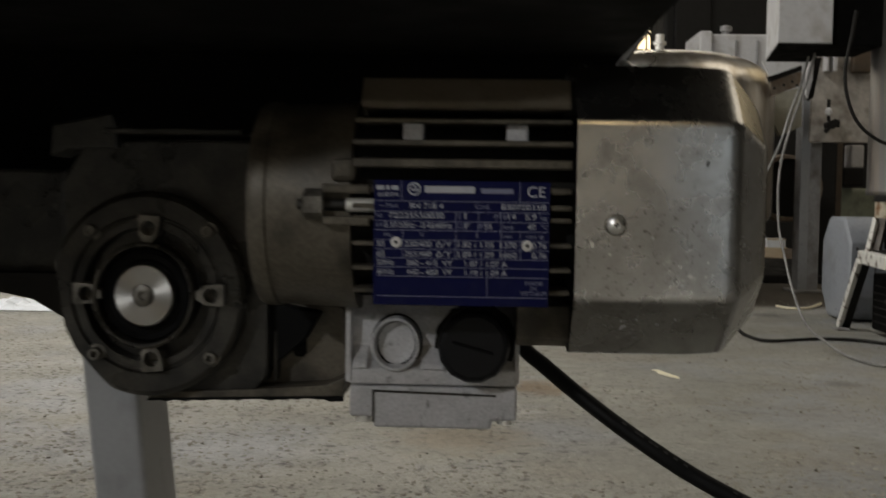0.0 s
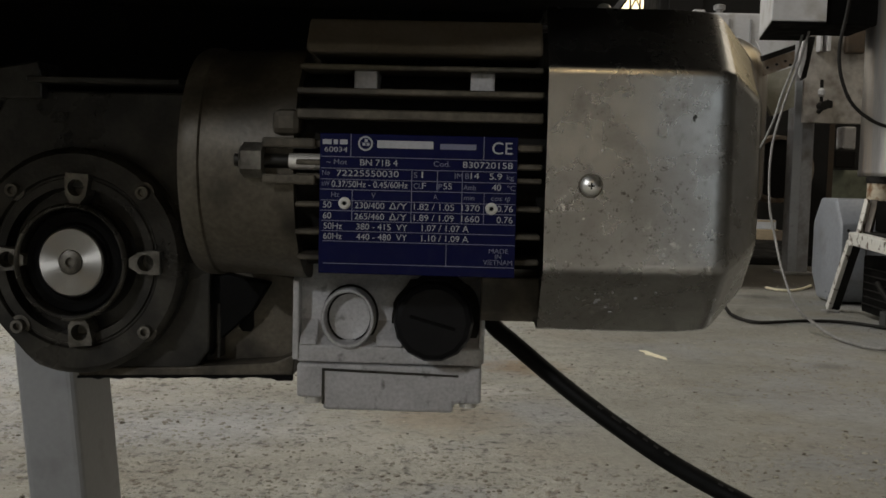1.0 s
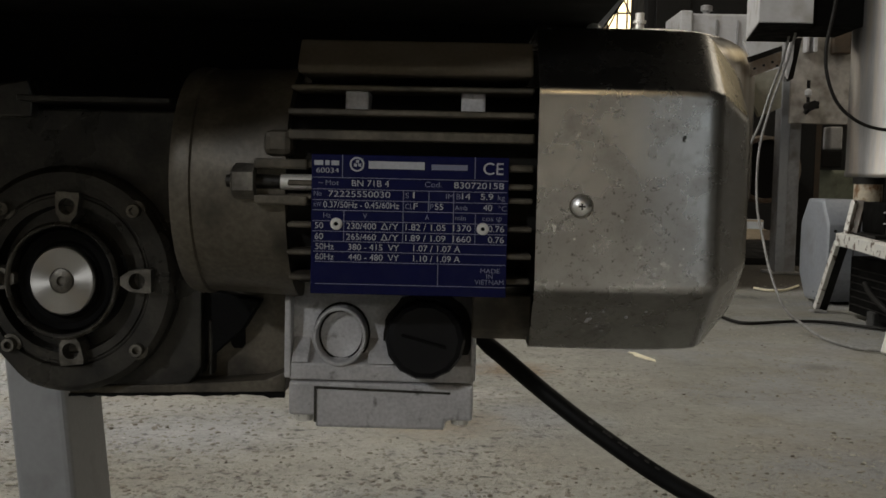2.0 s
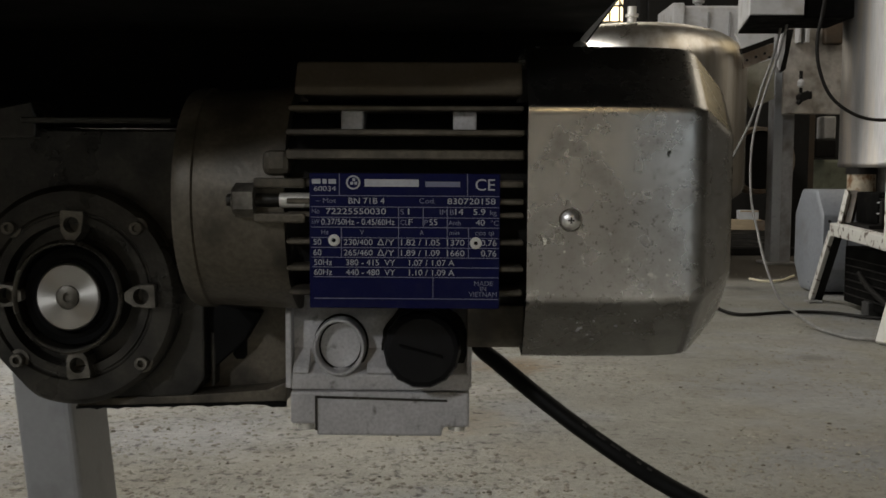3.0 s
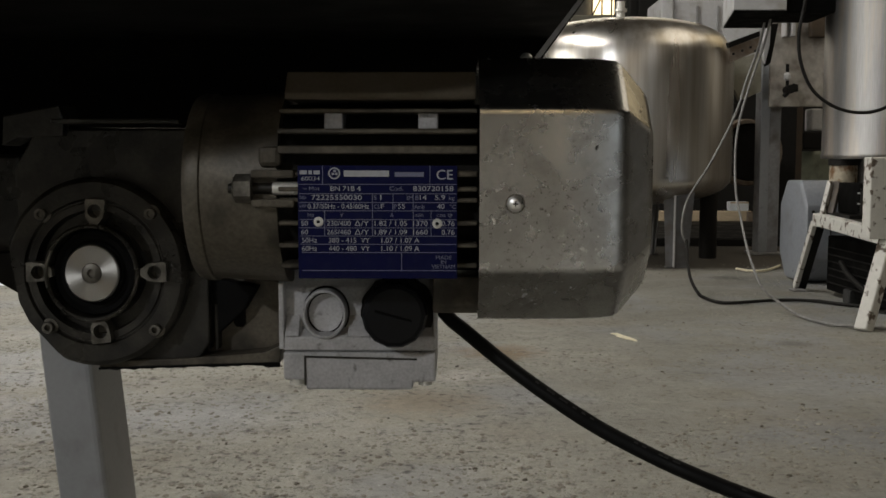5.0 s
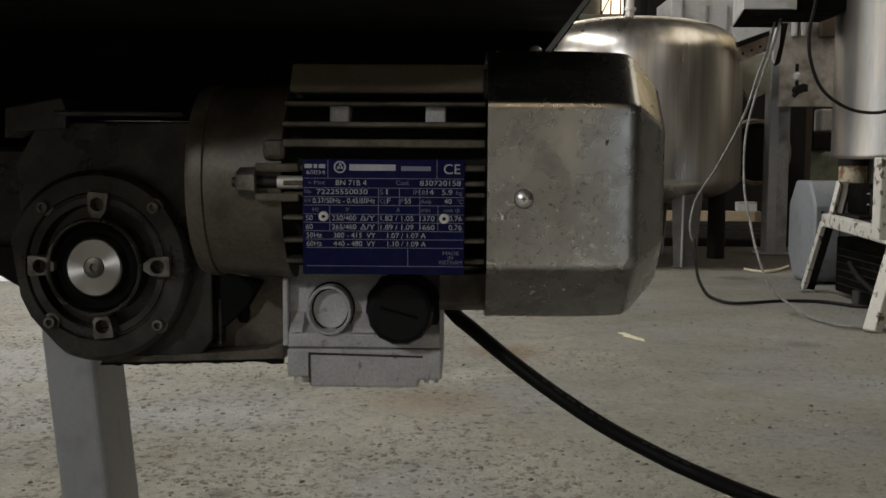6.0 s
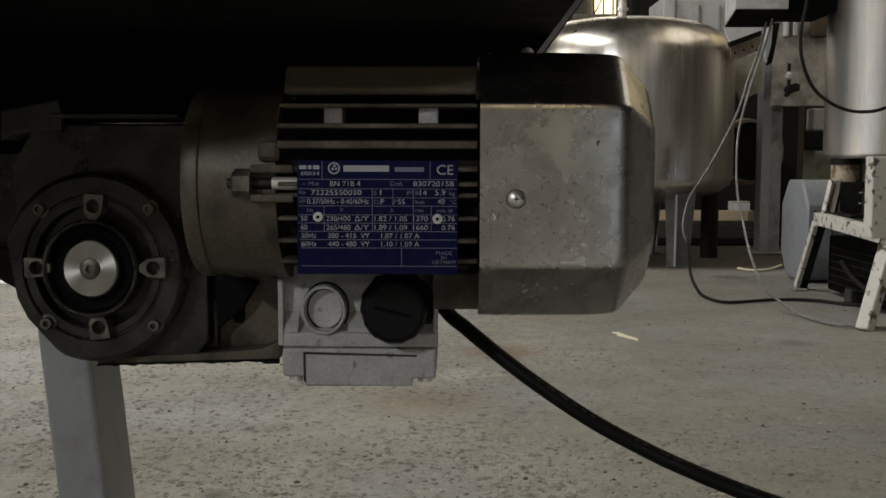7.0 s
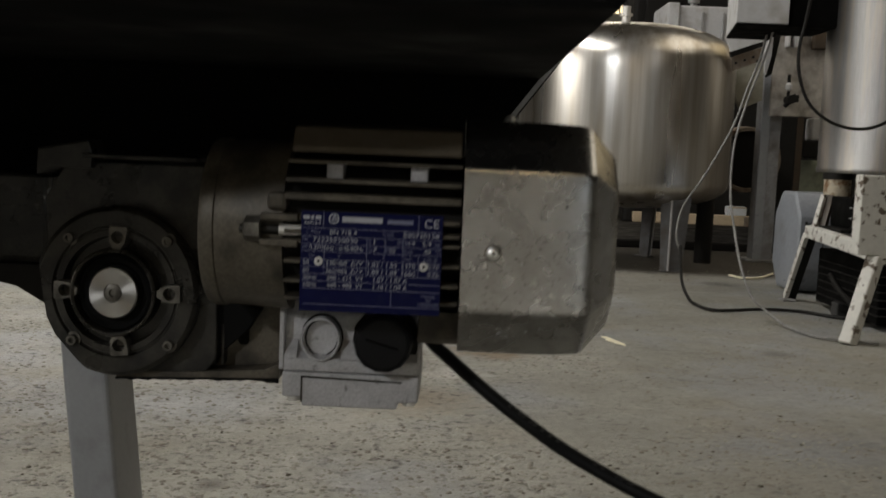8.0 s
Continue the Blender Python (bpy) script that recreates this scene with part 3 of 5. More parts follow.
for x, y0, y1 in ((571, 281, 315), (763, 281, 315), (660, 332, 409), (697, 332, 363), (733, 332, 409), (765, 363, 409), (574, 363, 409), (712, 439, 472)):
    a, b = spot(x, y0), spot(x, y1)
    part("ruled_line", box(bmn(), (a.x - 0.00014, -0.00115, b.z), (a.x + 0.00014, -0.0006, a.z)), PRINT_DIM, plate)


def lettering(name, rows, mat, parent):
    """Flat letters that stand in the x-z plane and look to -y; rows of text, px, py of the left base, height in metres and width factor."""
    bm = bmn()
    for text, px, py, h, wide in rows:
        c = bpy.data.curves.new("letters", "FONT")
        c.body, c.size = text, h * 1.38
        o = bpy.data.objects.new("letters", c)
        scene.collection.objects.link(o)
        bpy.context.view_layer.update()
        me = bpy.data.meshes.new_from_object(o.evaluated_get(bpy.context.evaluated_depsgraph_get()))
        xs = [v.co.x for v in me.vertices]
        fit_w = wide / 286 * PW / max(1e-6, max(xs) - min(xs))
        p = spot(px, py, 0.0012)
        me.transform(Matrix.Translation(p) @ Matrix.Rotation(radians(90), 4, "X") @ Matrix.Diagonal((fit_w, 1, 1, 1)) @ Matrix.Translation((-min(xs), 0, 0)))
        bm.from_mesh(me)
        bpy.data.objects.remove(o)
        bpy.data.curves.remove(c)
        bpy.data.meshes.remove(me)
    return part(name, bm, mat, parent)


LH = 0.0026
lettering("lettering", [
    ("CE", 775, 306, 0.0050, 29), ("60034", 533, 308, 0.0021, 33),
    ("BN 71B 4", 585, 327, LH, 54), ("830720158", 733, 327, LH, 72),
    ("72225550030", 551, 343, LH, 90), ("1", 674, 343, LH, 2.2), ("14", 745, 343, LH, 12), ("5.9", 772, 343, LH, 18),
    ("0.37/50Hz - 0.45/60Hz", 544, 359, LH, 110), ("F", 675, 359, LH, 6), ("55", 706, 359, LH, 12), ("40", 776, 359, LH, 13),
    ("50", 532, 390, LH, 12), ("230/400", 578, 390, LH, 43), ("\u0394/Y", 628, 390, LH, 26), ("1.82 / 1.05", 664, 390, LH, 58), ("1370", 733, 390, LH, 26), ("0.76", 784, 390, LH, 23),
    ("60", 532, 406, LH, 12), ("265/460", 578, 406, LH, 43), ("\u0394/Y", 628, 406, LH, 26), ("1.89 / 1.09", 664, 406, LH, 58), ("1660", 733, 406, LH, 26), ("0.76", 784, 406, LH, 23),
    ("50Hz", 533, 421, LH, 27), ("380 - 415  VY", 581, 421, LH, 74), ("1.07 / 1.07 A", 676, 421, LH, 68),
    ("60Hz", 533, 436, LH, 27), ("440 - 480  VY", 581, 436, LH, 74), ("1.10 / 1.09 A", 676, 436, LH, 68),
], PRINT_GREY, plate)
lettering("small_lettering", [
    ("~ Mot", 536, 326, 0.0021, 30), ("Cod.", 691, 326, 0.0022, 24), ("No", 530, 342, 0.0021, 11), ("S", 663, 343, 0.0023, 5), ("IM", 722, 343, 0.0023, 11), ("B", 737, 343, 0.0023, 6), ("kg", 797, 343, 0.0021, 10),
    ("kW", 530, 358, 0.0021, 11), ("CL", 663, 359, 0.0023, 11), ("IP", 696, 359, 0.0023, 8), ("Amb", 735, 359, 0.0021, 18), ("\u00b0C", 798, 359, 0.0021, 12),
    ("Hz", 544, 374, 0.0021, 11), ("V", 602, 374, 0.0021, 6), ("A", 692, 374, 0.0021, 6), ("min", 736, 374, 0.0021, 15), ("cos \u03c6", 775, 374, 0.0021, 28),
    ("MADE", 774, 451, 0.0019, 28), ("IN", 783, 459, 0.0019, 9), ("VIETNAM", 766, 468, 0.0021, 42),
], PRINT_DIM, plate)
# maker's mark and small print as plain shapes
bm = bmn()
c = spot(592, 295)
lathe(bm, [(0, 0.0030), (0.0003, 0.0030), (0.0003, 0.0023), (0, 0.0023), (0, 0.0030)], (c.x, -0.0009, c.z), (0, -1, 0), 24)
for k in range(3):
    a = radians(90 + 120 * k)
    box(bm, (c.x - 0.0004 + 0.001 * math.cos(a), -0.0012, c.z - 0.0004 + 0.001 * math.sin(a)), (c.x + 0.0008 + 0.001 * math.cos(a), -0.0008, c.z + 0.0008 + 0.001 * math.sin(a)))
for x0, x1, y0, y1 in ((609, 690, 290, 301), (530, 543, 290, 297), (546, 552, 290, 297), (555, 566, 290, 297)):
    a, b = spot(x0, y1), spot(x1, y0)
    box(bm, (a.x, -0.0012, a.z), (b.x, -0.0006, b.z))
part("maker_mark", bm, PRINT_GREY, plate)
a, b = spot(700, 301), spot(752, 293)
part("maker_mark", box(bmn(), (a.x, -0.0011, a.z), (b.x, -0.0006, b.z)), PRINT_DIM, plate)
for px, py in ((563, 383), (776, 386)):
    p = spot(px, py, 0.0)
    bm = bmn()
    lathe(bm, [(0, 0.0025), (0.0009, 0.0024), (0.0015, 0.0017), (0.0015, 0.0011), (0.0004, 0.0009), (0.0004, 0)], (p.x, -0.0008, p.z), (0, -1, 0), 20)
    part("rivet", bm, RIVET_METAL, plate, "bright pop rivet", 40)
    part("rivet_pin", cyl(bmn(), (p.x, -0.0019, p.z), (p.x, -0.0005, p.z), 0.0008, seg=12), BLACK_SEAL, plate, "dark rivet pin")

# end bell between motor and gearbox
bm = bmn()
lathe(bm, [(0, 0.030), (0, 0.0505), (0.003, 0.0520), (0.0085, 0.0520), (0.0092, 0.0508), (0.029, 0.0515), (0.046, 0.0525), (0.049, 0.0525), (0.049, 0.03)], (-0.1010, AX, AZ), (1, 0, 0), 64)
part("end_bell", bm, ALU_CAST, motor, "", 30)


def hex_nut(bm, p, q, r):
    return cyl(bm, p, q, r, seg=6)


# tie bolt with hex nut, between two cast cheeks
tz, ty = 0.4886, 0.003
NX = -0.0680
bm = bmn()
hex_nut(bm, (NX - 0.0042, ty, tz), (NX + 0.0042, ty, tz), 0.0074)
cyl(bm, (NX - 0.0052, ty, tz), (NX - 0.0042, ty, tz), 0.0058, 0.0068, seg=24)
part("hex_nut", bm, LUG_METAL, motor, "dull hex nut on the tie bolt")
part("stud_end", cyl(bmn(), (NX - 0.0078, ty, tz), (NX - 0.0050, ty, tz), 0.0026, seg=14), GEAR_CAST, motor, "oily threaded stud end", 40)
# Shaded channel and bolt are coloured dark, the bolt's lit end bright.
part("bolt_channel", box(bmn(), (NX + 0.002, 0.0065, tz - 0.0075), (-0.042, 0.02, tz + 0.0075)), BLACK_SEAL, motor, "black box for the shaded channel behind the tie bolt")
part("tie_bolt", cyl(bmn(), (NX, ty + 0.002, tz), (-0.040, ty + 0.002, tz), 0.0030, seg=16), GEAR_CAST, motor, "steel tie bolt in a dark colour for its shade", 40)
part("bolt_lit_end", cyl(bmn(), (-0.0535, ty + 0.002, tz), (-0.040, ty + 0.002, tz), 0.0034, seg=16), ZINC, motor, "brighter steel for the lit end of the tie bolt", 40)
for z in (tz + 0.0074, tz - 0.0074):
    bm = bmn()
    box(bm, (NX + 0.004, ty - 0.004, z - 0.0021), (-0.042, 0.03, z + 0.0021), 0.001)
    part("cast_cheek", bm, ALU_CAST, motor)
bm = bmn()
box(bm, (NX + 0.007, 0.003, tz + 0.0105), (-0.049, 0.03, 0.510), 0.003)
part("cast_boss", bm, ALU_CAST, motor)

# terminal box under the motor
BY = 0.050
tb = thing("terminal_box", (-0.014, 0.09, 0.40), "light grey cast terminal box under the motor", "terminal box")
bm = bmn()
prism(bm, [(BY + 0.016, 0.452), (BY + 0.012, 0.4385), (BY + 0.0075, 0.431), (BY + 0.0070, 0.4085), (BY, 0.4045), (BY, 0.3965), (0.125, 0.3965), (0.125, 0.452)], -0.0572, 0.0282, "x", 0.0012)
part("box_body", bm, BOX_PAINT, tb)
bm = bmn()
prism(bm, [(BY - 0.001, 0.3975), (BY - 0.001, 0.4345), (BY + 0.008, 0.4395), (BY + 0.012, 0.4395), (BY + 0.012, 0.3975)], -0.0592, -0.0562, "x", 0.0008)
part("side_rib", bm, BOX_PAINT, tb)
bm = bmn()
prism(bm, [(BY + 0.001, 0.3975), (BY + 0.001, 0.424), (BY + 0.012, 0.4295), (BY + 0.012, 0.3975)], 0.0270, 0.0295, "x", 0.0008)
part("side_rib", bm, BOX_PAINT, tb)
bm = bmn()
prism(bm, [(-0.0570, 0.3960), (0.0285, 0.3960), (0.0285, 0.3790), (0.0160, 0.3790), (0.0155, 0.3745), (-0.0445, 0.3745), (-0.0450, 0.3800), (-0.0570, 0.3800)], BY - 0.0006, 0.125, "y", 0.0014)
lid = part("box_lid", bm, BOX_PAINT, tb)
bm = bmn()
prism(bm, [(-0.0452, 0.3940), (0.0180, 0.3925), (0.0180, 0.3915), (-0.0440, 0.3928), (-0.0440, 0.3770), (-0.0452, 0.3775)], BY - 0.0012, BY, "y")
part("lid_groove", bm, GEAR_CAST, lid, "dark groove round the lid panel")
for x in (-0.0505, 0.0225):
    part("lid_screw", cyl(bmn(), (x, BY + 0.006, 0.3765), (x, BY + 0.006, 0.3800), 0.0040, seg=18), ZINC, lid, "zinc lid screw", 40)
# corner pillars and webs cast on the front
for x0, x1 in ((-0.0558, -0.0480), (-0.0205, -0.0085)):
    bm = bmn()
    prism(bm, [(BY - 0.0015, 0.4050), (BY - 0.0002, 0.4075), (BY + 0.0078, 0.4165), (BY + 0.012, 0.4165), (BY + 0.012, 0.4050)], x0, x1, "x", 0.0005)
    part("cast_web", bm, BOX_PAINT, tb)
# blanked cable entry
bm = bmn()
lathe(bm, [(0, 0.0139), (0.0088, 0.0139), (0.0096, 0.0134), (0.0096, 0.0124), (0.0088, 0.0119), (0.0032, 0.0117), (0.0026, 0.0108), (0.0028, 0)], (-0.0336, BY + 0.0072, 0.4175), (0, -1, 0), 48, 0.885)
entry = part("blanked_entry", bm, BOX_PAINT, tb, "", 40)
# Black rings: dirt and shade at the outer edge, painted shade inside the rim.
bm = bmn()
lathe(bm, [(0, 0.0150), (0.0004, 0.0150), (0.0006, 0.0139), (0, 0.0139)], (-0.0334, BY + 0.0072, 0.4175), (0, -1, 0), 48, 0.885)
part("dark_ring", bm, GAP_DARK, entry, "black ring for dirt and gap shade round the entry", 40)
bm = bmn()
lathe(bm, [(0, 0.0118), (0.0004, 0.0118), (0.0004, 0.0108), (0, 0.0108)], (-0.0334, BY + 0.0043, 0.4175), (0, -1, 0), 48, 0.885)
part("dark_ring", bm, GAP_DARK, entry, "black ring for the shade inside the entry rim", 40)
# black screw cap
bm = bmn()
lathe(bm, [(0, 0.0155), (0.004, 0.0180), (0.016, 0.0184), (0.019, 0.0172), (0.020, 0.015), (0.0205, 0)], (0.0064, BY + 0.001, 0.4193), (0, -1, 0), 14, 0.98)
# Ragged near-black patch behind the cap, set slightly to the lower right.
patch_rng = random.Random(12)
crust = [(0.0072 + (0.0205 + 0.0016 * patch_rng.random()) * math.cos(a), 0.4183 + (0.0195 + 0.0016 * patch_rng.random()) * math.sin(a)) for a in (2 * math.pi * k / 40 for k in range(40))]
part("cap_dark_patch", prism(bmn(), [(min(x, 0.0278), max(z, 0.4088)) for x, z in crust], BY + 0.0062, BY + 0.0082), GAP_DARK, tb, "black patch behind the screw cap")
cap = part("screw_cap", bm, BLACK_PLASTIC, tb, "black plastic screw cap with a slot", 22)
bm = bmn()
box(bm, (-0.0103, -0.0006, -0.0007), (0.0103, 0.0006, 0.0007), 0.0004, 1)
bmesh.ops.transform(bm, matrix=Matrix.Translation((0.0060, BY - 0.0197, 0.4192)) @ Matrix.Rotation(radians(15), 4, "Y"), verts=bm.verts)
part("slot", bm, BLACK_SEAL, cap)

# ---- worm gearbox ----
GX, GY, GZ = -0.1690, 0.070, 0.4383
SQ = 0.95
gear = thing("worm_gearbox", (GX, 0.11, 0.38), "oily dark grey cast worm gearbox with bare shaft end", "gearbox")
bm = bmn()
prism(bm, [(-0.2155, 0.4340), (-0.2131, 0.4205), (-0.2075, 0.4090), (-0.1985, 0.3990), (-0.1950, 0.3908), (-0.1752, 0.3876), (-0.1703, 0.3842), (-0.1130, 0.3850), (-0.1060, 0.395), (-0.1060, 0.515), (-0.115, 0.521), (-0.205, 0.521), (-0.2190, 0.497)], GY + 0.012, 0.150, "y", 0.0012)
part("housing", bm, GEAR_CAST, gear)
bm = bmn()
lathe(bm, [(-0.014, 0.0550), (0.001, 0.0550), (0.0025, 0.0540), (0.0040, 0.0520), (0.0042, 0.0425), (0.0034, 0.0418), (0.0020, 0.0415), (0.0020, 0.0405), (0.0030, 0.0400), (0.0030, 0.0360), (-0.0060, 0.0350), (-0.0060, 0.0285), (0.0070, 0.0277), (0.0085, 0.0270), (0.0085, 0.0262), (0.0070, 0.0258), (-0.0020, 0.0252), (-0.0020, 0.010)], (GX, GY + 0.004, GZ), (0, -1, 0), 72, 0.965)
for fa, fb in (((-0.2146, 0.4300), (-0.2131, 0.4205)), ((-0.2131, 0.4205), (-0.2075, 0.4090)), ((-0.2075, 0.4090), (-0.1985, 0.3990))):
    nrm = Vector((fb[1] - fa[1], 0, -(fb[0] - fa[0]))).normalized()
    if nrm.dot(Vector((fa[0] - GX, 0, fa[1] - GZ))) < 0:
        nrm = -nrm
    base = Vector((fa[0], GY, fa[1]))
    bmesh.ops.bisect_plane(bm, geom=bm.verts[:] + bm.edges[:] + bm.faces[:], plane_co=base, plane_no=nrm, clear_outer=True)
    bmesh.ops.holes_fill(bm, edges=[e for e in bm.edges if e.is_boundary and all(abs((v.co - base).dot(nrm)) < 1e-5 for v in e.verts)], sides=0)
flange = part("bearing_flange", bm, GEAR_CAST, gear, "", 30)
bm = bmn()
lathe(bm, [(0, 0.0284), (0.0016, 0.0279), (0.0026, 0.0270), (0.0018, 0.0262), (0, 0.0258)], (GX, GY - 0.0048, GZ), (0, -1, 0), 72, 0.965)
part("bearing_rim", bm, RIM_METAL, flange, "bright worn rim round the seal", 40)
bm = bmn()
lathe(bm, [(0, 0.0250), (0.0015, 0.0250), (0.0022, 0.0240), (0.0005, 0.0215), (0.0008, 0.0190), (0.0020, 0.0178), (0.0020, 0.0168), (0, 0.0165)], (GX, GY + 0.002, GZ), (0, -1, 0), 56, SQ)
part("oil_seal", bm, BLACK_SEAL, flange, "black rubber shaft seal", 30)
bm = bmn()
lathe(bm, [(-0.01, 0.0167), (0.0042, 0.0167), (0.0050, 0.0158), (0.0050, 0.0062), (0.0040, 0.0060), (0.0040, 0.0018), (0.0010, 0.0016), (0.0010, 0)], (GX, GY, GZ), (0, -1, 0), 72, SQ)
bmesh.ops.translate(bm, verts=bm.verts, vec=root_place(gear) - Vector((GX, GY, GZ)))
shaft = part("shaft_end", bm, FACE_STEEL, gear, "bright turned steel shaft end", 30)
shaft.location = Vector((GX, GY, GZ)) - root_place(gear)
bm = bmn()
lathe(bm, [(0, 0.0058), (0.0016, 0.0058), (0.0020, 0.0050), (0.0020, 0.0024), (0.0004, 0.0021), (0.0004, 0)], (GX + 0.0002, GY - 0.0042, GZ), (0, -1, 0), 24, SQ)
part("shaft_screw", bm, LUG_METAL, gear, "dull socket screw in the shaft", 30)
# four tapped lugs
for k, (lx, lz) in enumerate(((-0.1329, 0.4389), (-0.1665, 0.4740), (-0.2000, 0.4388), (-0.1650, 0.4045))):
    bm = bmn()
    d = Vector((lx - GX, 0, lz - GZ)).normalized()
    t = Vector((-d.z, 0, d.x))
    c = Vector((lx, GY - 0.005, lz))
    ring = []
    for u, v in ((-0.0080, -0.0020), (-0.0035, -0.0050), (0.0045, -0.0058), (0.0068, -0.0054), (0.0068, 0.0054), (0.0045, 0.0058), (-0.0035, 0.0050), (-0.0080, 0.0020)):
        ring.append(c + d * u + t * v)
    inner = [c + Vector((0, 0, 0)) + (d * math.cos(a) + t * math.sin(a)) * 0.0040 for a in [math.pi + 2 * math.pi * i / 14 for i in range(14)]]
    back = [p + Vector((0, 0.012, 0)) for p in ring]
    f0 = [bm.verts.new(p) for p in ring]
    b0 = [bm.verts.new(p) for p in back]
    for i in range(8):
        bm.faces.new((f0[i], f0[(i + 1) % 8], b0[(i + 1) % 8], b0[i]))
    iv = [bm.verts.new(p) for p in inner]
    ib = [bm.verts.new(p + Vector((0, 0.009, 0))) for p in inner]
    for i in range(14):
        bm.faces.new((iv[i], iv[(i + 1) % 14], ib[(i + 1) % 14], ib[i]))
    bm.faces.new(ib)
    edges = [bm.edges.get((f0[i], f0[(i + 1) % 8])) for i in range(8)] + [bm.edges.get((iv[i], iv[(i + 1) % 14])) for i in range(14)]
    bmesh.ops.triangle_fill(bm, edges=edges, use_beauty=True)
    part("tapped_lug", bm, LUG_METAL, flange, "worn pale lug with a dark threaded hole")


def socket_bolt(bm, at, r):
    lathe(bm, [(-0.002, r * 1.5), (0.0004, r * 1.5), (0.0004, r), (0.0036, r), (0.0042, r * 0.9), (0.0042, r * 0.52), (0.0012, r * 0.5), (0.0012, 0)], at, (0, -1, 0), 20)
    return bm


for bx, bz in ((-0.1354, 0.4723), (-0.1340, 0.4052), (-0.1984, 0.4720), (-0.1961, 0.4063)):
    part("socket_bolt", socket_bolt(bmn(), (bx, GY + 0.0005, bz), 0.0034), LUG_METAL, flange, "dull socket head bolt", 30)
# foot bracket beside and below the housing
bm = bmn()
prism(bm, [(-0.1712, 0.3800), (-0.0640, 0.3836), (-0.0632, 0.3945), (-0.074, 0.3898), (-0.118, 0.3864), (-0.1712, 0.3844)], 0.080, 0.150, "y", 0.0008)
part("foot_plate", bm, ALU_CAST, gear)
rag = random.Random(9)
low_edge = [(-0.1712 + 0.1072 * k / 30, 0.3797 + 0.0036 * k / 30 - 0.0012 * rag.random() ** 2 - (0.0018 if k > 27 else 0)) for k in range(31)]
part("oil_crust", prism(bmn(), [(-0.1712, 0.3806)] + low_edge + [(-0.0640, 0.3842)], 0.0786, 0.0815), BLACK_SEAL, gear, "ragged black crust of old oil")
bm = bmn()
prism(bm, [(-0.112, 0.4400), (-0.066, 0.4300), (-0.0640, 0.3850), (-0.112, 0.3850)], 0.098, 0.106, "y", 0.001)
part("foot_web", bm, ALU_CAST, gear)
bm = bmn()
for k in range(2):
    x = -0.1095 + 0.0052 * k
    box(bm, (x, 0.088, 0.390), (x + 0.0022, 0.105, 0.422 - 0.004 * k), 0.0005, 1)
part("ribs", bm, GEAR_CAST, gear)
# Flat black shape put in for the shadow under the end bell.
bm = bmn()
prism(bm, [(-0.118, 0.431), (-0.098, 0.432), (-0.078, 0.428), (-0.087, 0.413), (-0.105, 0.397), (-0.118, 0.401)], 0.0885, 0.099, "y", 0.001)
part("under_bell_shade", bm, BLACK_SEAL, gear, "black shape for the shadow under the end bell")
k0, k1 = (-0.0984, 0.0980, 0.4192), (-0.0911, 0.0980, 0.4066)
bm = bmn()
cyl(bm, (k0[0], 0.0972, k0[2]), (k0[0], 0.108, k0[2]), 0.0048, seg=24)
part("bolt_hole", bm, BLACK_SEAL, gear, "black bolt hole in the foot web")
bm = bmn()
prism(bm, [(k1[0] - 0.0035, k1[2] + 0.006), (k1[0] + 0.0036, k1[2] + 0.006), (k1[0] + 0.0038, k1[2] - 0.002), (k1[0] + 0.0022, k1[2] - 0.0042), (k1[0] - 0.0020, k1[2] - 0.0042), (k1[0] - 0.0036, k1[2] - 0.002)], 0.0970, 0.108, "y")
part("oil_slot", bm, BLACK_SEAL, gear, "black slot in the foot web")
bm = bmn()
box(bm, (-0.189, 0.062, 0.5235), (-0.116, 0.15, 0.5262), 0.0006, 1)
part("top_flange", bm, GEAR_CAST, gear)
bm = bmn()
prism(bm, [(-0.2225, 0.511), (-0.2215, 0.5285), (-0.189, 0.5345), (-0.1865, 0.527), (-0.187, 0.5165), (-0.213, 0.516)], 0.075, 0.10, "y", 0.001)
part("clamp_block", bm, GEAR_CAST, mach, "dull dark clamp block")

# ---- power cable from the terminal box ----
cable = thing("power_cable", (0.03, 0.08, 0.42), "thick black rubber power cable hanging in a curve", "cable")
pts = [(0.018, 0.115, 0.43), (0.0342, 0.1120, 0.4077), (0.0453, 0.1080, 0.3986), (0.0674, 0.1000, 0.3816), (0.0922, 0.0900, 0.3647), (0.1219, 0.0780, 0.3472), (0.1503, 0.0650, 0.3344), (0.1694, 0.0550, 0.3274), (0.1935, 0.0450, 0.3195), (0.2203, 0.0330, 0.3127), (0.2520, 0.0200, 0.3074), (0.38, 0.02, 0.27), (0.46, 0.06, 0.22), (0.55, 0.15, 0.10), (0.72, 0.25, 0.006), (1.1, 0.2, 0.0055), (1.8, -0.3, 0.0055)]
part("sheath", tube(bmn(), pts, 0.0045, 20, 12), RUBBER_CABLE, cable, "", 60)

mk, marks = smooth_line(pts, 12), random.Random(3)
for k in range(44, 116):
    if marks.random() < 0.5 and k % 23 < 14:
        d = (mk[k + 1] - mk[k]).normalized()
        n = Vector((0, -0.62, 0.78))
        n = (n - d * n.dot(d)).normalized()
        s = d.cross(n)
        c = mk[k] + n * 0.00435
        bm = bmn()
        quad = [c - d * 0.0013 - s * 0.0006, c + d * 0.0013 - s * 0.0006, c + d * 0.0013 + s * 0.0006, c - d * 0.0013 + s * 0.0006]
        loft(bm, [quad, [q + n * 0.0003 for q in quad]])
        part("print_mark", bm, CABLE_PRINT, cable)

# ---- stainless tank on legs ----
TX, TY, TR = 0.884, 4.72, 0.534
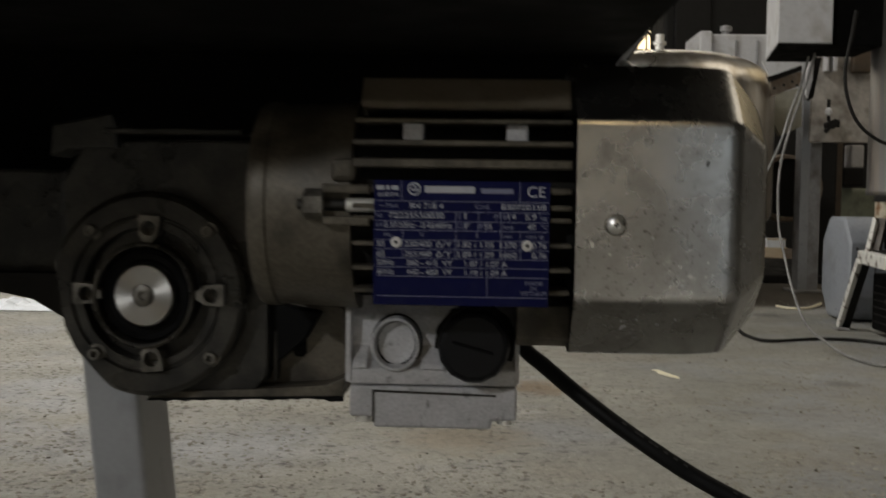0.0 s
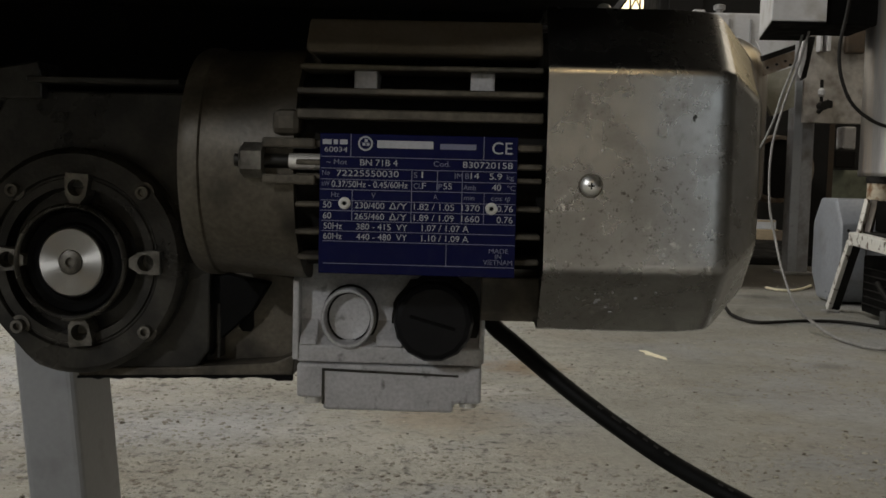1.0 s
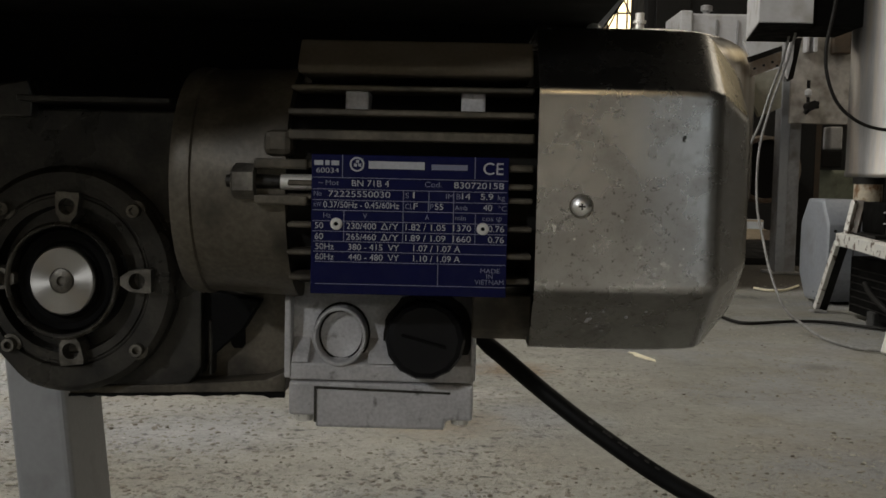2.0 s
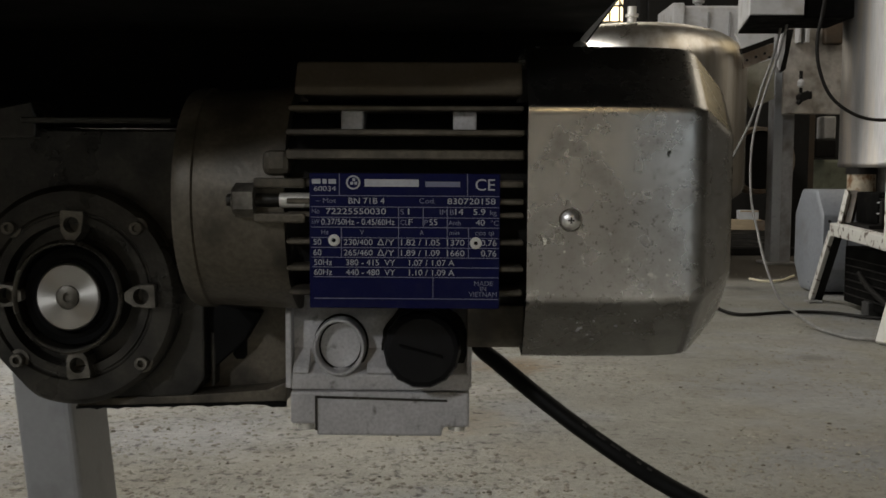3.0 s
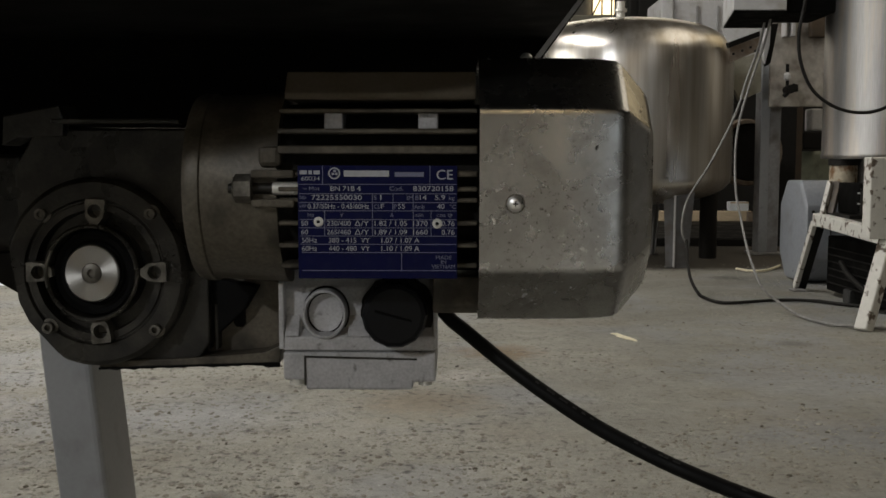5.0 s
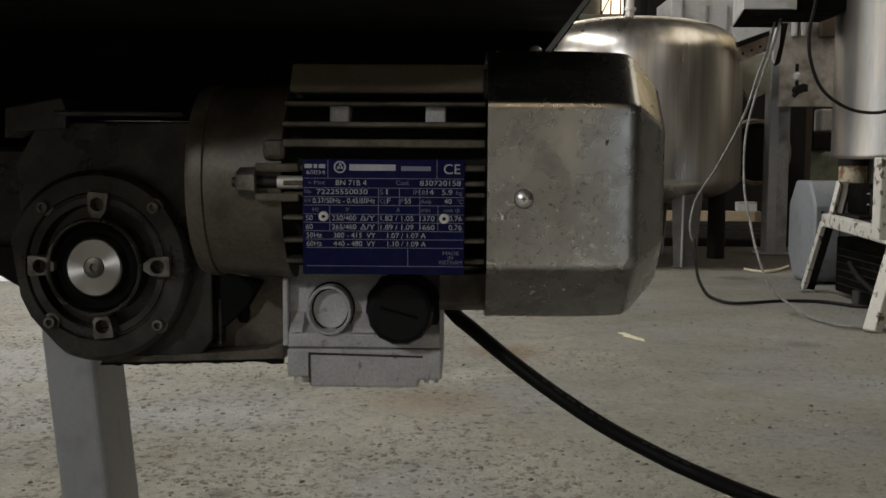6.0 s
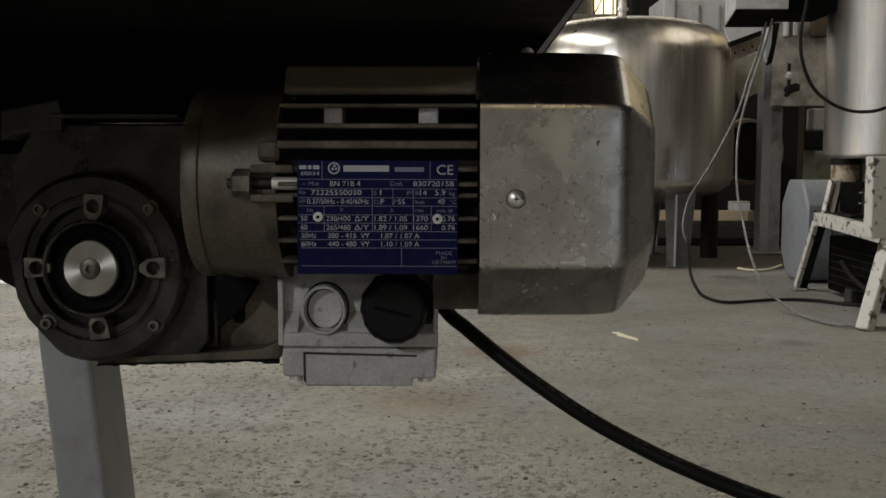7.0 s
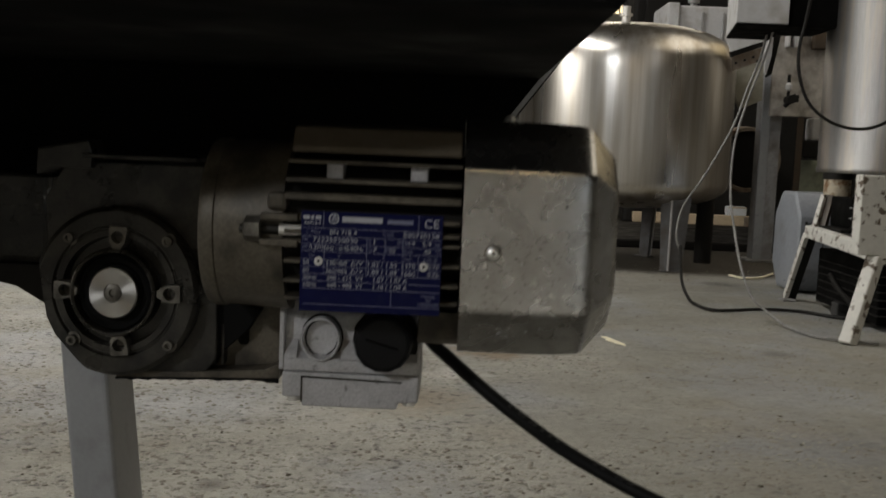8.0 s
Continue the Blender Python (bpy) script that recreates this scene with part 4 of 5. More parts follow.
tank = thing("pressure_tank", (TX, TY, 0), "stainless steel pressure tank with domed ends on legs", "tank")
bm = bmn()
prof = [(0.285, 0.0)]
for k in range(1, 13):
    a = radians(90 * k / 12)
    prof.append((0.425 - 0.14 * math.cos(a) ** 1.0, TR * math.sin(a) ** 0.8))
for k in range(0, 13):
    a = radians(90 * k / 12)
    prof.append((0.950 + 0.245 * math.sin(a) ** 0.68, TR * max(0.0, math.cos(a)) ** 0.68))
prof[-1] = (prof[-1][0], 0.0)
lathe(bm, [(z, r) for z, r in prof], (TX, TY, 0), (0, 0, 1), 72)
part("shell", bm, STAINLESS, tank, "", 50)
tp = Vector((0.844, 4.6, 1.165))
bm = bmn()
lathe(bm, [(-0.03, 0.022), (0.06, 0.022), (0.062, 0.032), (0.075, 0.032), (0.076, 0.022), (0.11, 0.022), (0.11, 0)], tp, (0, 0, 1), 20)
part("top_pipe", bm, ZINC, tank, "", 40)
part("drain_pipe", cyl(bmn(), (1.357, 4.86, 0.0), (1.357, 4.86, 0.42), 0.045, seg=20), DARK_STEEL_SHADE, tank, "dark oily drain pipe", 40)
RX, RY = 1.072 - TX, 4.34 - TY
for turn in (0, 120, 240):
    m = Matrix.Translation((TX, TY, 0)) @ Matrix.Rotation(radians(turn), 4, "Z")
    bm = bmn()
    ring0 = [(RX, RY), (RX + 0.066, RY + 0.012), (RX + 0.066, RY + 0.018), (RX + 0.004, RY + 0.008), (RX - 0.024, RY + 0.044), (RX - 0.030, RY + 0.042)]
    ring1 = [(RX - 0.004, RY - 0.03), (RX + 0.092, RY - 0.014), (RX + 0.092, RY - 0.008), (RX + 0.001, RY - 0.022), (RX - 0.044, RY + 0.030), (RX - 0.050, RY + 0.028)]
    loft(bm, [[(x, y, 0.0) for x, y in ring0], [(x, y, 0.395) for x, y in ring1]])
    bmesh.ops.transform(bm, matrix=m, verts=bm.verts)
    tl = part("leg", bm, TANK_LEG, tank, "grey tapered angle leg")
    # Thin pale rod along the leg's front edge.
    bm = bmn()
    tube(bm, [m @ Vector((RX - 0.001, RY - 0.002, 0.004)), m @ Vector((RX - 0.003, RY - 0.017, 0.2)), m @ Vector((RX - 0.005, RY - 0.032, 0.392))], 0.0055, 8, 4)
    part("edge_line", bm, PALE_STEEL, tl, "pale raised line along the leg's edge", 60)
    bm = bmn()
    box(bm, (RX - 0.034, RY - 0.004, 0.0), (RX + 0.07, RY + 0.05, 0.006), 0.001, 1)
    bmesh.ops.transform(bm, matrix=m, verts=bm.verts)
    part("foot_plate", bm, TANK_LEG, tl)

# ---- machine behind the tank ----
col = thing("steel_column", (1.717, 5.050, 0.001), "grey painted square steel column", "column")
c0, c1 = (1.672, 5.050, 0.000), (1.781, 5.050, 0.001)
part("post", box(bmn(), (c0[0], 5.05, 0), (c1[0], 5.16, 2.2), 0.008), MID_STEEL, col)
part("base_plate", box(bmn(), (c0[0] - 0.03, 5.02, 0), (c1[0] + 0.03, 5.2, 0.012), 0.003), MID_STEEL, col)
g0, g1 = (1.683, 4.950, 0.787), (1.990, 4.950, 1.165)
gus = part("gusset_plate", box(bmn(), (g0[0], 4.95, g0[2]), (g1[0], 4.97, g1[2] + 0.2), 0.004), DUSTY_STEEL, col, "dusty stained gusset plate")
v0 = (1.759, 4.930, 0.872)
v0 = Vector(v0)
bm = bmn()
cyl(bm, v0 + Vector((0.01, 0.01, 0)), v0 + Vector((0.01, -0.06, 0)), 0.022, seg=18)
cyl(bm, v0 + Vector((-0.015, -0.03, -0.035)), v0 + Vector((0.04, -0.03, 0.025)), 0.012, seg=12)
box(bm, v0 + Vector((0.012, -0.05, -0.012)), v0 + Vector((0.052, -0.02, 0.026)), 0.004)
cyl(bm, v0 + Vector((0, -0.03, 0.02)), v0 + Vector((-0.002, -0.03, 0.13)), 0.009, seg=10)
part("valve", bm, DARK_STEEL_SHADE, gus, "dark valve", 40)
bm = bmn()
lathe(bm, [(0, 0.008), (0.008, 0.017), (0.03, 0.018), (0.04, 0.010), (0.045, 0)], v0 + Vector((-0.006, -0.045, 0.045)), (0, 0, 1), 16)
part("knob", bm, PALE_STEEL, gus, "pale knob", 40)
bm = bmn()
b0_, b1_ = (1.733, 4.900, 1.144), (1.788, 4.900, 1.264)
box(bm, (b0_[0], 4.88, b0_[2]), (b0_[0] + 0.012, 4.945, b1_[2]), 0.002)
box(bm, (b1_[0] - 0.02, 4.88, b0_[2]), (b1_[0], 4.945, b1_[2]), 0.002)
box(bm, (b0_[0], 4.88, b1_[2] - 0.012), (b1_[0], 4.945, b1_[2]), 0.002)
part("shackle", bm, PALE_STEEL, gus, "pale bent steel shackle")
b0_, b1_ = (1.870, 4.930, 1.138), (1.966, 4.930, 1.264)
part("brown_cover", box(bmn(), (b0_[0], 4.90, b0_[2]), (b1_[0], 4.945, b1_[2]), 0.01), BROWN, gus, "brown rusted cover")
part("edge_strip", box(bmn(), (c0[0] - 0.003, 5.035, 0.013), (c0[0] + 0.044, 5.0485, 1.007), 0.003), LEG_GREY, col, "paler edge strip")

jb = thing("control_box", (1.15, 3.5, 1.047), "light grey sheet steel control box on the machine", "box")
bm = bmn()
prism(bm, [(1.052, 3.31), (1.245, 3.31), (1.31, 3.77), (1.132, 3.77)], 1.05, 1.45, "z", 0.004)
part("casing", bm, PALE_STEEL, jb)
# Separate black sheet just below the casing.
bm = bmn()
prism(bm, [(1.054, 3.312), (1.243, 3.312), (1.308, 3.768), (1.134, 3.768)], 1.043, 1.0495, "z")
part("underside", bm, MACHINE_BLACK, jb, "black flat underside")
bm = bmn()
a, b = (1.275, 3.400, 1.054), (1.464, 3.400, 1.141)
box(bm, (a[0], 3.4, a[2]), (b[0], 3.7, a[2] + 0.4), 0.01)
part("bracket", bm, MACHINE_BLACK, jb, "dark bracket")

back = thing("grey_machine", (1.423, 5.400, 0.457), "pale grey machine housing behind the tank", "machine")
part("housing", box(bmn(), (1.306, 5.6, 1.10), (2.06, 6.0, 1.437), 0.012), PALE_STEEL, back)
part("end_plate", box(bmn(), (1.234, 5.57, 1.08), (1.304, 6.02, 1.448), 0.008), PALE_STEEL, back, "pale end plate")
# Base added to carry the housing, coloured dark like the unlit space below.
part("base", box(bmn(), (1.96, 5.64, 0.0), (2.06, 5.98, 1.10), 0.01), DARK_STEEL_SHADE, back, "added dark base, shade put into its colour")
bm = bmn()
lathe(bm, [(0, 0.02), (0.02, 0.02), (0.024, 0.034), (0.05, 0.034), (0.055, 0.02), (0.055, 0)], (1.40, 5.66, 1.437), (0, 0, 1), 16)
part("lifting_eye", bm, MID_STEEL, back, "grey lifting eye", 40)
for x in (1.44, 1.56, 1.70):
    part("rib", box(bmn(), (x, 5.585, 1.12), (x + 0.012, 5.6, 1.40), 0.002), MID_STEEL, back)
bm = bmn()
prism(bm, [(1.2624, 1.1147), (1.4357, 1.1193), (1.4363, 1.0979), (1.2947, 1.0461)], 4.3, 4.32)
part("chute_plate", bm, PALE_STEEL, back)
bm = bmn()
prism(bm, [(1.302, 1.052), (1.450, 1.112), (1.452, 1.080), (1.310, 1.026)], 4.35, 4.38)
part("dark_rail", bm, DARK_STEEL_SHADE, back, "dark steel rail")
bm = bmn()
prism(bm, [(1.3246, 1.0335), (1.4661, 1.0841), (1.4648, 1.0183), (1.3309, 0.9646)], 4.4, 4.42)
rail = part("drilled_rail", bm, TAN_STEEL, back, "rusty tan drilled rail")
for u in ((1.343, 4.395, 1.003), (1.384, 4.395, 1.018), (1.423, 4.395, 1.034), (1.445, 4.395, 1.017)):
    part("bolt_hole", cyl(bmn(), (u[0], 4.39, u[2]), (u[0], 4.41, u[2]), 0.0055, seg=10), DARK_STEEL_SHADE, rail)
bm = bmn()
prism(bm, [(1.432, 1.008), (1.620, 1.066), (1.6247, 0.8623), (1.518, 0.815), (1.470, 0.905)], 4.9, 4.95)
part("side_sheet", bm, OLIVE, back, "olive grey sheet")
bm = bmn()
prism(bm, [(1.378, 1.092), (1.429, 1.093), (1.400, 0.924), (1.377, 0.909), (1.370, 0.953)], 4.0, 4.02, "y", 0.003)
part("dark_strap", bm, DARK_STEEL_SHADE, back, "dark hanging strap")
bm = bmn()
prism(bm, [(1.375, 1.082), (1.392, 1.080), (1.388, 0.998), (1.370, 0.918), (1.360, 0.935), (1.360, 1.022)], 3.98, 3.996, "y", 0.003)
part("pale_handle", bm, PALE_STEEL, back, "pale hanging handle")
bm = bmn()
lathe(bm, [(0.0, 0.0), (0.0, 0.155), (-0.012, 0.165), (-0.30, 0.165), (-0.30, 0.0)], (1.683, 5.30, 0.552), (0, -1, 0), 36)
drum = part("black_drum", bm, DARK_STEEL_SHADE, back, "black drum", 40)
bm = bmn()
lathe(bm, [(0.004, 0.160), (0.016, 0.163), (0.016, 0.182), (-0.10, 0.190), (-0.10, 0.172), (0.004, 0.160)], (1.683, 5.30, 0.552), (0, -1, 0), 36)
part("rim", bm, TAN_STEEL, drum, "dusty tan rim", 40)

# ---- stainless cylinder ----
CX, CY, CR = 1.684, 3.45, 0.235
cylv = thing("stainless_cylinder", (CX, CY, 0.42), "tall polished stainless steel cylinder over a pump stand", "cylinder")
bm = bmn()
lathe(bm, [(0.512, 0.05), (0.512, CR), (0.519, CR + 0.003), (0.530, CR + 0.003), (0.534, CR), (1.6, CR), (1.6, 0)], (CX, CY, 0), (0, 0, 1), 72)
part("shell", bm, STAINLESS_PALE, cylv, "", 40)
p = (1.503, 3.400, 0.421)
part("stub_pipe", cyl(bmn(), (p[0], 3.4, p[2] - 0.012), (p[0], 3.4, 0.50), 0.05, seg=28), RUST, cylv, "rusty pale stub pipe", 40)
part("flange", cyl(bmn(), (p[0], 3.4, 0.487), (p[0], 3.4, 0.511), 0.055, seg=28), DARK_STEEL_SHADE, cylv, "black flange", 40)
q = (1.573, 3.400, 0.422)
part("side_pipe", cyl(bmn(), (q[0], 3.38, q[2]), (q[0], 3.38, 0.511), 0.018, seg=18), MID_STEEL, cylv, "", 40)

# ---- pump stand ----
stand = thing("pump_stand", (1.33, 2.9, 0), "low stand of angle steel in flaking white paint", "stand")


def bar(p, q, w, h):
    """A square bar from p to q."""
    p, q = Vector(p), Vector(q)
    bm = bmn()
    box(bm, (-w / 2, -h / 2, 0), (w / 2, h / 2, (q - p).length), min(w, h) * 0.08, 1)
    bmesh.ops.transform(bm, matrix=Matrix.Translation(p) @ (q - p).to_track_quat("Z", "Y").to_matrix().to_4x4(), verts=bm.verts)
    return bm


part("top_bar", bar((1.390, 3.33, 0.288), (1.368, 2.58, 0.266), 0.045, 0.045), FLAKED_WHITE, stand)
part("leg", bar((1.252, 2.530, 0.0), (1.345, 2.60, 0.262), 0.042, 0.042), FLAKED_WHITE, stand)
part("leg", bar((1.378, 3.529, 0.009), (1.364, 3.300, 0.274), 0.016, 0.03), FLAKED_WHITE, stand)
part("leg_web", bar((1.398, 3.530, 0.009), (1.383, 3.300, 0.274), 0.04, 0.02), DARK_STEEL_SHADE, stand, "dark bare inside of the angle leg")
part("leg", bar((1.95, 2.593, 0.0), (1.88, 2.62, 0.25), 0.042, 0.042), FLAKED_WHITE, stand)
part("leg", bar((1.90, 3.50, 0.0), (1.88, 3.32, 0.26), 0.042, 0.042), FLAKED_WHITE, stand)
part("top_bar", bar((1.372, 2.60, 0.266), (1.90, 2.60, 0.266), 0.045, 0.045), FLAKED_WHITE, stand)
part("top_bar", bar((1.390, 3.33, 0.288), (1.90, 3.33, 0.288), 0.045, 0.045), FLAKED_WHITE, stand)
part("strut", bar((1.395, 3.30, 0.30), (1.435, 3.34, 0.425), 0.016, 0.03), FLAKED_WHITE, stand)
part("strut_web", bar((1.418, 3.30, 0.30), (1.458, 3.34, 0.425), 0.035, 0.02), BROWN, stand, "brown bare inside of the strut")
part("foot_plate", box(bmn(), (1.345, 3.45, 0.0), (1.395, 3.51, 0.008), 0.002), MID_STEEL, stand)
part("post", box(bmn(), (1.280, 2.58, 0.27), (1.280 + 0.11, 2.64, 0.515), 0.004), FLAKED_WHITE, stand)
pump = thing("pump_motor", (1.6, 3.1, 0.27), "black oily pump motor on the stand", "motor")
part("body", box(bmn(), (1.455, 3.12, 0.315), (1.85, 3.32, 0.425), 0.008), MACHINE_BLACK, pump, "", 40)
for k in range(9):
    part("fin", box(bmn(), (1.452 + 0.008 * (k % 3), 3.08, 0.314 + 0.0125 * k), (1.82, 3.125, 0.319 + 0.0125 * k), 0.0008, 1), MID_STEEL if k in (3, 6) else DARK_STEEL_SHADE, pump)
part("clamp", box(bmn(), (1.447, 3.065, 0.318), (1.472, 3.09, 0.40), 0.004), DARK_STEEL_SHADE, pump, "oily black clamp")
part("base", box(bmn(), (1.41, 3.08, 0.302), (1.85, 3.32, 0.314)), DARK_STEEL_SHADE, pump)
# Black block put in place of the shaded void under the stand.
low = thing("under_stand_block", (1.6, 3.1, 0.0), "black block filling the shaded space under the stand", "motor")
part("body", box(bmn(), (1.445, 2.80, 0.02), (1.86, 3.38, 0.225), 0.006), MACHINE_BLACK, low)
part("foot", box(bmn(), (1.425, 3.10, 0.0), (1.50, 3.16, 0.05), 0.006), OILY_GREY, low, "oily grey cast foot")
for k in range(6):
    part("fin", box(bmn(), (1.437 + 0.004 * (k % 2), 2.78, 0.05 + 0.026 * k), (1.85, 3.36, 0.054 + 0.026 * k), 0.001, 1), DARK_STEEL_SHADE, low)
part("hose", tube(bmn(), [(1.43, 3.2, 0.14), (1.42, 3.08, 0.10), (1.43, 2.96, 0.06), (1.43, 2.88, 0.015)], 0.010, 10, 8), DARK_STEEL_SHADE, low, "", 60)

bmot = thing("large_motor", (1.75, 3.86, 0), "blue-grey painted motor with cut-corner fan cover", "motor")


def cut_square(x, cy, cz, h, c=0.52):
    """A ring round the x axis: a square with cut and slightly rounded corners."""
    pts = [(-1, -c), (-1, c), (-c, 1), (c, 1), (1, c), (1, -c), (c, -1), (-c, -1)]
    out = []
    for i, (u, v) in enumerate(pts):
        (pu, pv), (qu, qv) = pts[i - 1], pts[(i + 1) % 8]
        for f in (0.0, 0.5, 1.0):
            f0, f1 = 0.05 * (1 - f) ** 2, 0.05 * f ** 2
            out.append((x, cy + 0.80 * h * (u + (pu - u) * f0 + (qu - u) * f1), cz + h * (v + (pv - v) * f0 + (qv - v) * f1)))
    return out


MX = 1.454
bm = bmn()
loft(bm, [cut_square(MX + dx, 3.825, 0.216, h) for dx, h in ((0.0, 0.190), (0.003, 0.200), (0.009, 0.2065), (0.016, 0.207), (0.20, 0.207), (0.21, 0.203))])
hood = part("fan_cover", bm, BLUE_GREY, bmot, "", 30)
part("seam", box(bmn(), (MX + 0.10, 3.6555, 0.11), (MX + 0.104, 3.659, 0.32)), OILY_GREY, hood, "dark seam of the cover")
part("screw", pan_screw(bmn(), (MX + 0.03, 3.658, 0.30), 0.006, 0.004), OILY_GREY, hood, "dark cover screw", 40)
part("stator", cyl(bmn(), (MX + 0.21, 3.825, 0.216), (MX + 0.55, 3.825, 0.216), 0.165, seg=32), BLUE_GREY, bmot, "", 40)
for k in range(10):
    a = radians(200 + 16 * k)
    part("cooling_fin", bar((MX + 0.22, 3.825 + 0.172 * math.sin(a), 0.216 - 0.172 * math.cos(a)), (MX + 0.54, 3.825 + 0.172 * math.sin(a), 0.216 - 0.172 * math.cos(a)), 0.008, 0.02), BLUE_GREY, bmot)
for x in (MX + 0.24, MX + 0.46):
    part("foot", box(bmn(), (x, 3.72, 0.0), (x + 0.06, 4.01, 0.07), 0.006), BLUE_GREY, bmot)

# ---- loose cables and litter ----
c1 = thing("grey_cable", (1.256, 3.600, 1.043), "thin grey cable looping down to the floor", "cable", "loose cables")
part("upper_sheath", tube(bmn(), [(1.259, 3.600, 1.087), (1.232, 3.600, 0.956), (1.188, 3.600, 0.825), (1.130, 3.550, 0.679), (1.026, 3.500, 0.493), (0.949, 3.500, 0.367), (0.925, 3.500, 0.284), (0.925, 3.500, 0.223), (0.941, 3.500, 0.185)], 0.0046, 10, 8), GREY_CABLE, c1, "", 60)
part("lower_sheath", tube(bmn(), [(0.941, 3.500, 0.196), (0.929, 3.420, 0.138), (0.917, 3.320, 0.073), (0.926, 3.240, 0.027), (0.947, 3.202, 0.009), (0.990, 3.072, 0.009), (1.167, 3.142, 0.009), (1.305, 3.136, 0.009), (1.417, 3.017, 0.009), (1.560, 2.950, 0.009)], 0.0060, 10, 8), DARK_STEEL_SHADE, c1, "black lower length on the floor", 60)
c2 = thing("grey_cable", (1.248, 3.500, 1.030), "thin grey cable hanging beside the tank to the floor", "cable", "loose cables")
part("sheath", tube(bmn(), [(1.251, 3.500, 1.072), (1.220, 3.500, 0.945), (1.165, 3.500, 0.774), (1.099, 3.400, 0.598), (1.072, 3.300, 0.410), (1.055, 3.150, 0.294), (1.042, 3.000, 0.188), (1.058, 2.900, 0.090), (1.103, 2.860, 0.043), (1.148, 2.782, 0.009), (1.177, 2.614, 0.009), (1.248, 2.554, 0.009), (1.344, 2.520, 0.009)], 0.0045, 10, 8), GREY_CABLE, c2, "", 60)
c3 = thing("black_cable", (1.207, 3.000, 1.038), "thin dark cable drooping across the steel cylinder", "cable", "loose cables")
part("sheath", tube(bmn(), [(1.253, 3.100, 1.130), (1.239, 3.100, 1.035), (1.223, 3.100, 0.939), (1.232, 3.100, 0.844), (1.272, 3.100, 0.753), (1.346, 3.100, 0.694), (1.434, 3.100, 0.671), (1.521, 3.100, 0.685), (1.615, 3.100, 0.749)], 0.006, 10, 8), DARK_STEEL_SHADE, c3, "", 60)
st = thing("wood_splinter", (0.532, 2.464, 0.009), "pale splinter of wood on the floor", "splinter")
bm = bmn()
prism(bm, [(0.495, 2.470), (0.514, 2.472), (0.532, 2.414), (0.551, 2.362), (0.549, 2.335), (0.524, 2.372), (0.503, 2.418), (0.506, 2.442)], 0.0005, 0.003, "z")
part("chip", bm, CREAM_WOOD, st)
st = thing("wood_splinter", (1.413, 4.239, 0.009), "curled pale strip lying on the floor", "splinter")
part("strip", tube(bmn(), [(1.339, 4.235, 0.009), (1.372, 4.141, 0.009), (1.457, 4.169, 0.009), (1.582, 4.374, 0.009)], 0.006, 6, 4), CREAM_WOOD, st)

sheet = thing("plastic_sheet", (-1.86, 3.72, 0), "crumpled white plastic sheet lying on the floor", "plastic sheet")
bm = bmn()
bmesh.ops.create_grid(bm, x_segments=22, y_segments=18, size=0.5)
for v in bm.verts:
    k = max(0.0, 1 - (2 * v.co.x) ** 4) * max(0.0, 1 - (2 * v.co.y) ** 4)
    v.co = Vector((-1.86 + 0.42 * v.co.x + 0.03 * noise.noise(v.co * 5), 3.76 + 0.4 * v.co.y, 0.004 + 0.045 * k * abs(noise.noise(v.co * 4.2)) + 0.03 * k * abs(noise.noise(v.co * 11))))
part("film", bm, WHITE_FILM, sheet, "", 60)

# ---- far clutter under and beside the tank ----
pallet = thing("pallet", (1.9, 7.33, 0.05), "dusty pale wooden pallet far behind the tank", "pallet")
part("board", box(bmn(), (1.40, 7.30, 0.050), (2.283, 7.36, 0.128), 0.006), WOOD_PALE, pallet)
# Blocks and lower board are coloured dark for the shade under the top board.
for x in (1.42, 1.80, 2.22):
    part("block", box(bmn(), (x, 7.34, 0.0), (x + 0.07, 7.44, 0.050)), DARK_STEEL_SHADE, pallet, "pallet block coloured dark for the shade there")
part("upright", box(bmn(), (2.240, 7.285, 0.0), (2.307, 7.299, 0.124), 0.003), TAN_STEEL, pallet, "brown upright board")
part("board", box(bmn(), (1.40, 7.31, 0.004), (2.30, 7.35, 0.022), 0.003), OLIVE, pallet, "lower board, its dimness put into the colour")
carton = thing("carton", (2.19, 7.33, 0.128), "small bright cream box on the pallet", "box")
part("body", box(bmn(), (2.117, 7.305, 0.128), (2.259, 7.40, 0.197), 0.006), WHITE_FILM, carton)
part("flap", box(bmn(), (2.119, 7.303, 0.185), (2.257, 7.3049, 0.196)), WOOD_PALE, carton, "tan flap")
# Dark shapes added for the unlit depth behind the tank.
dark = thing("dark_back_block", (2.0, 7.6, 0), "dark block in place of the unlit back of the hall", "machine")
part("body", box(bmn(), (1.415, 7.9, 0.0), (3.6, 8.6, 2.6), 0.03), DARK_STEEL_SHADE, dark)
part("hood", box(bmn(), (1.50, 7.86, 1.15), (1.78, 7.9, 2.3), 0.01), DARK_STEEL_SHADE, dark)
part("dark_slab", box(bmn(), (0.4, 5.6, 0.0), (2.9, 7.3, 0.05), 0.01), DARK_STEEL_SHADE, dark, "low dark slab in place of shaded floor")
gm = thing("green_machine", (2.364, 6.500, 0.452), "green-grey machine bed far behind the column", "machine")
a, b = (2.233, 6.500, 0.0), (2.639, 6.500, 0.570)
part("bed", box(bmn(), (a[0], 6.5, 0), (b[0], 7.0, b[2]), 0.02), GREENISH, gm)
part("brown_post", box(bmn(), (2.213, 6.2, 0), (2.282, 6.3, 1.5), 0.01), BROWN, gm, "brown steel post")
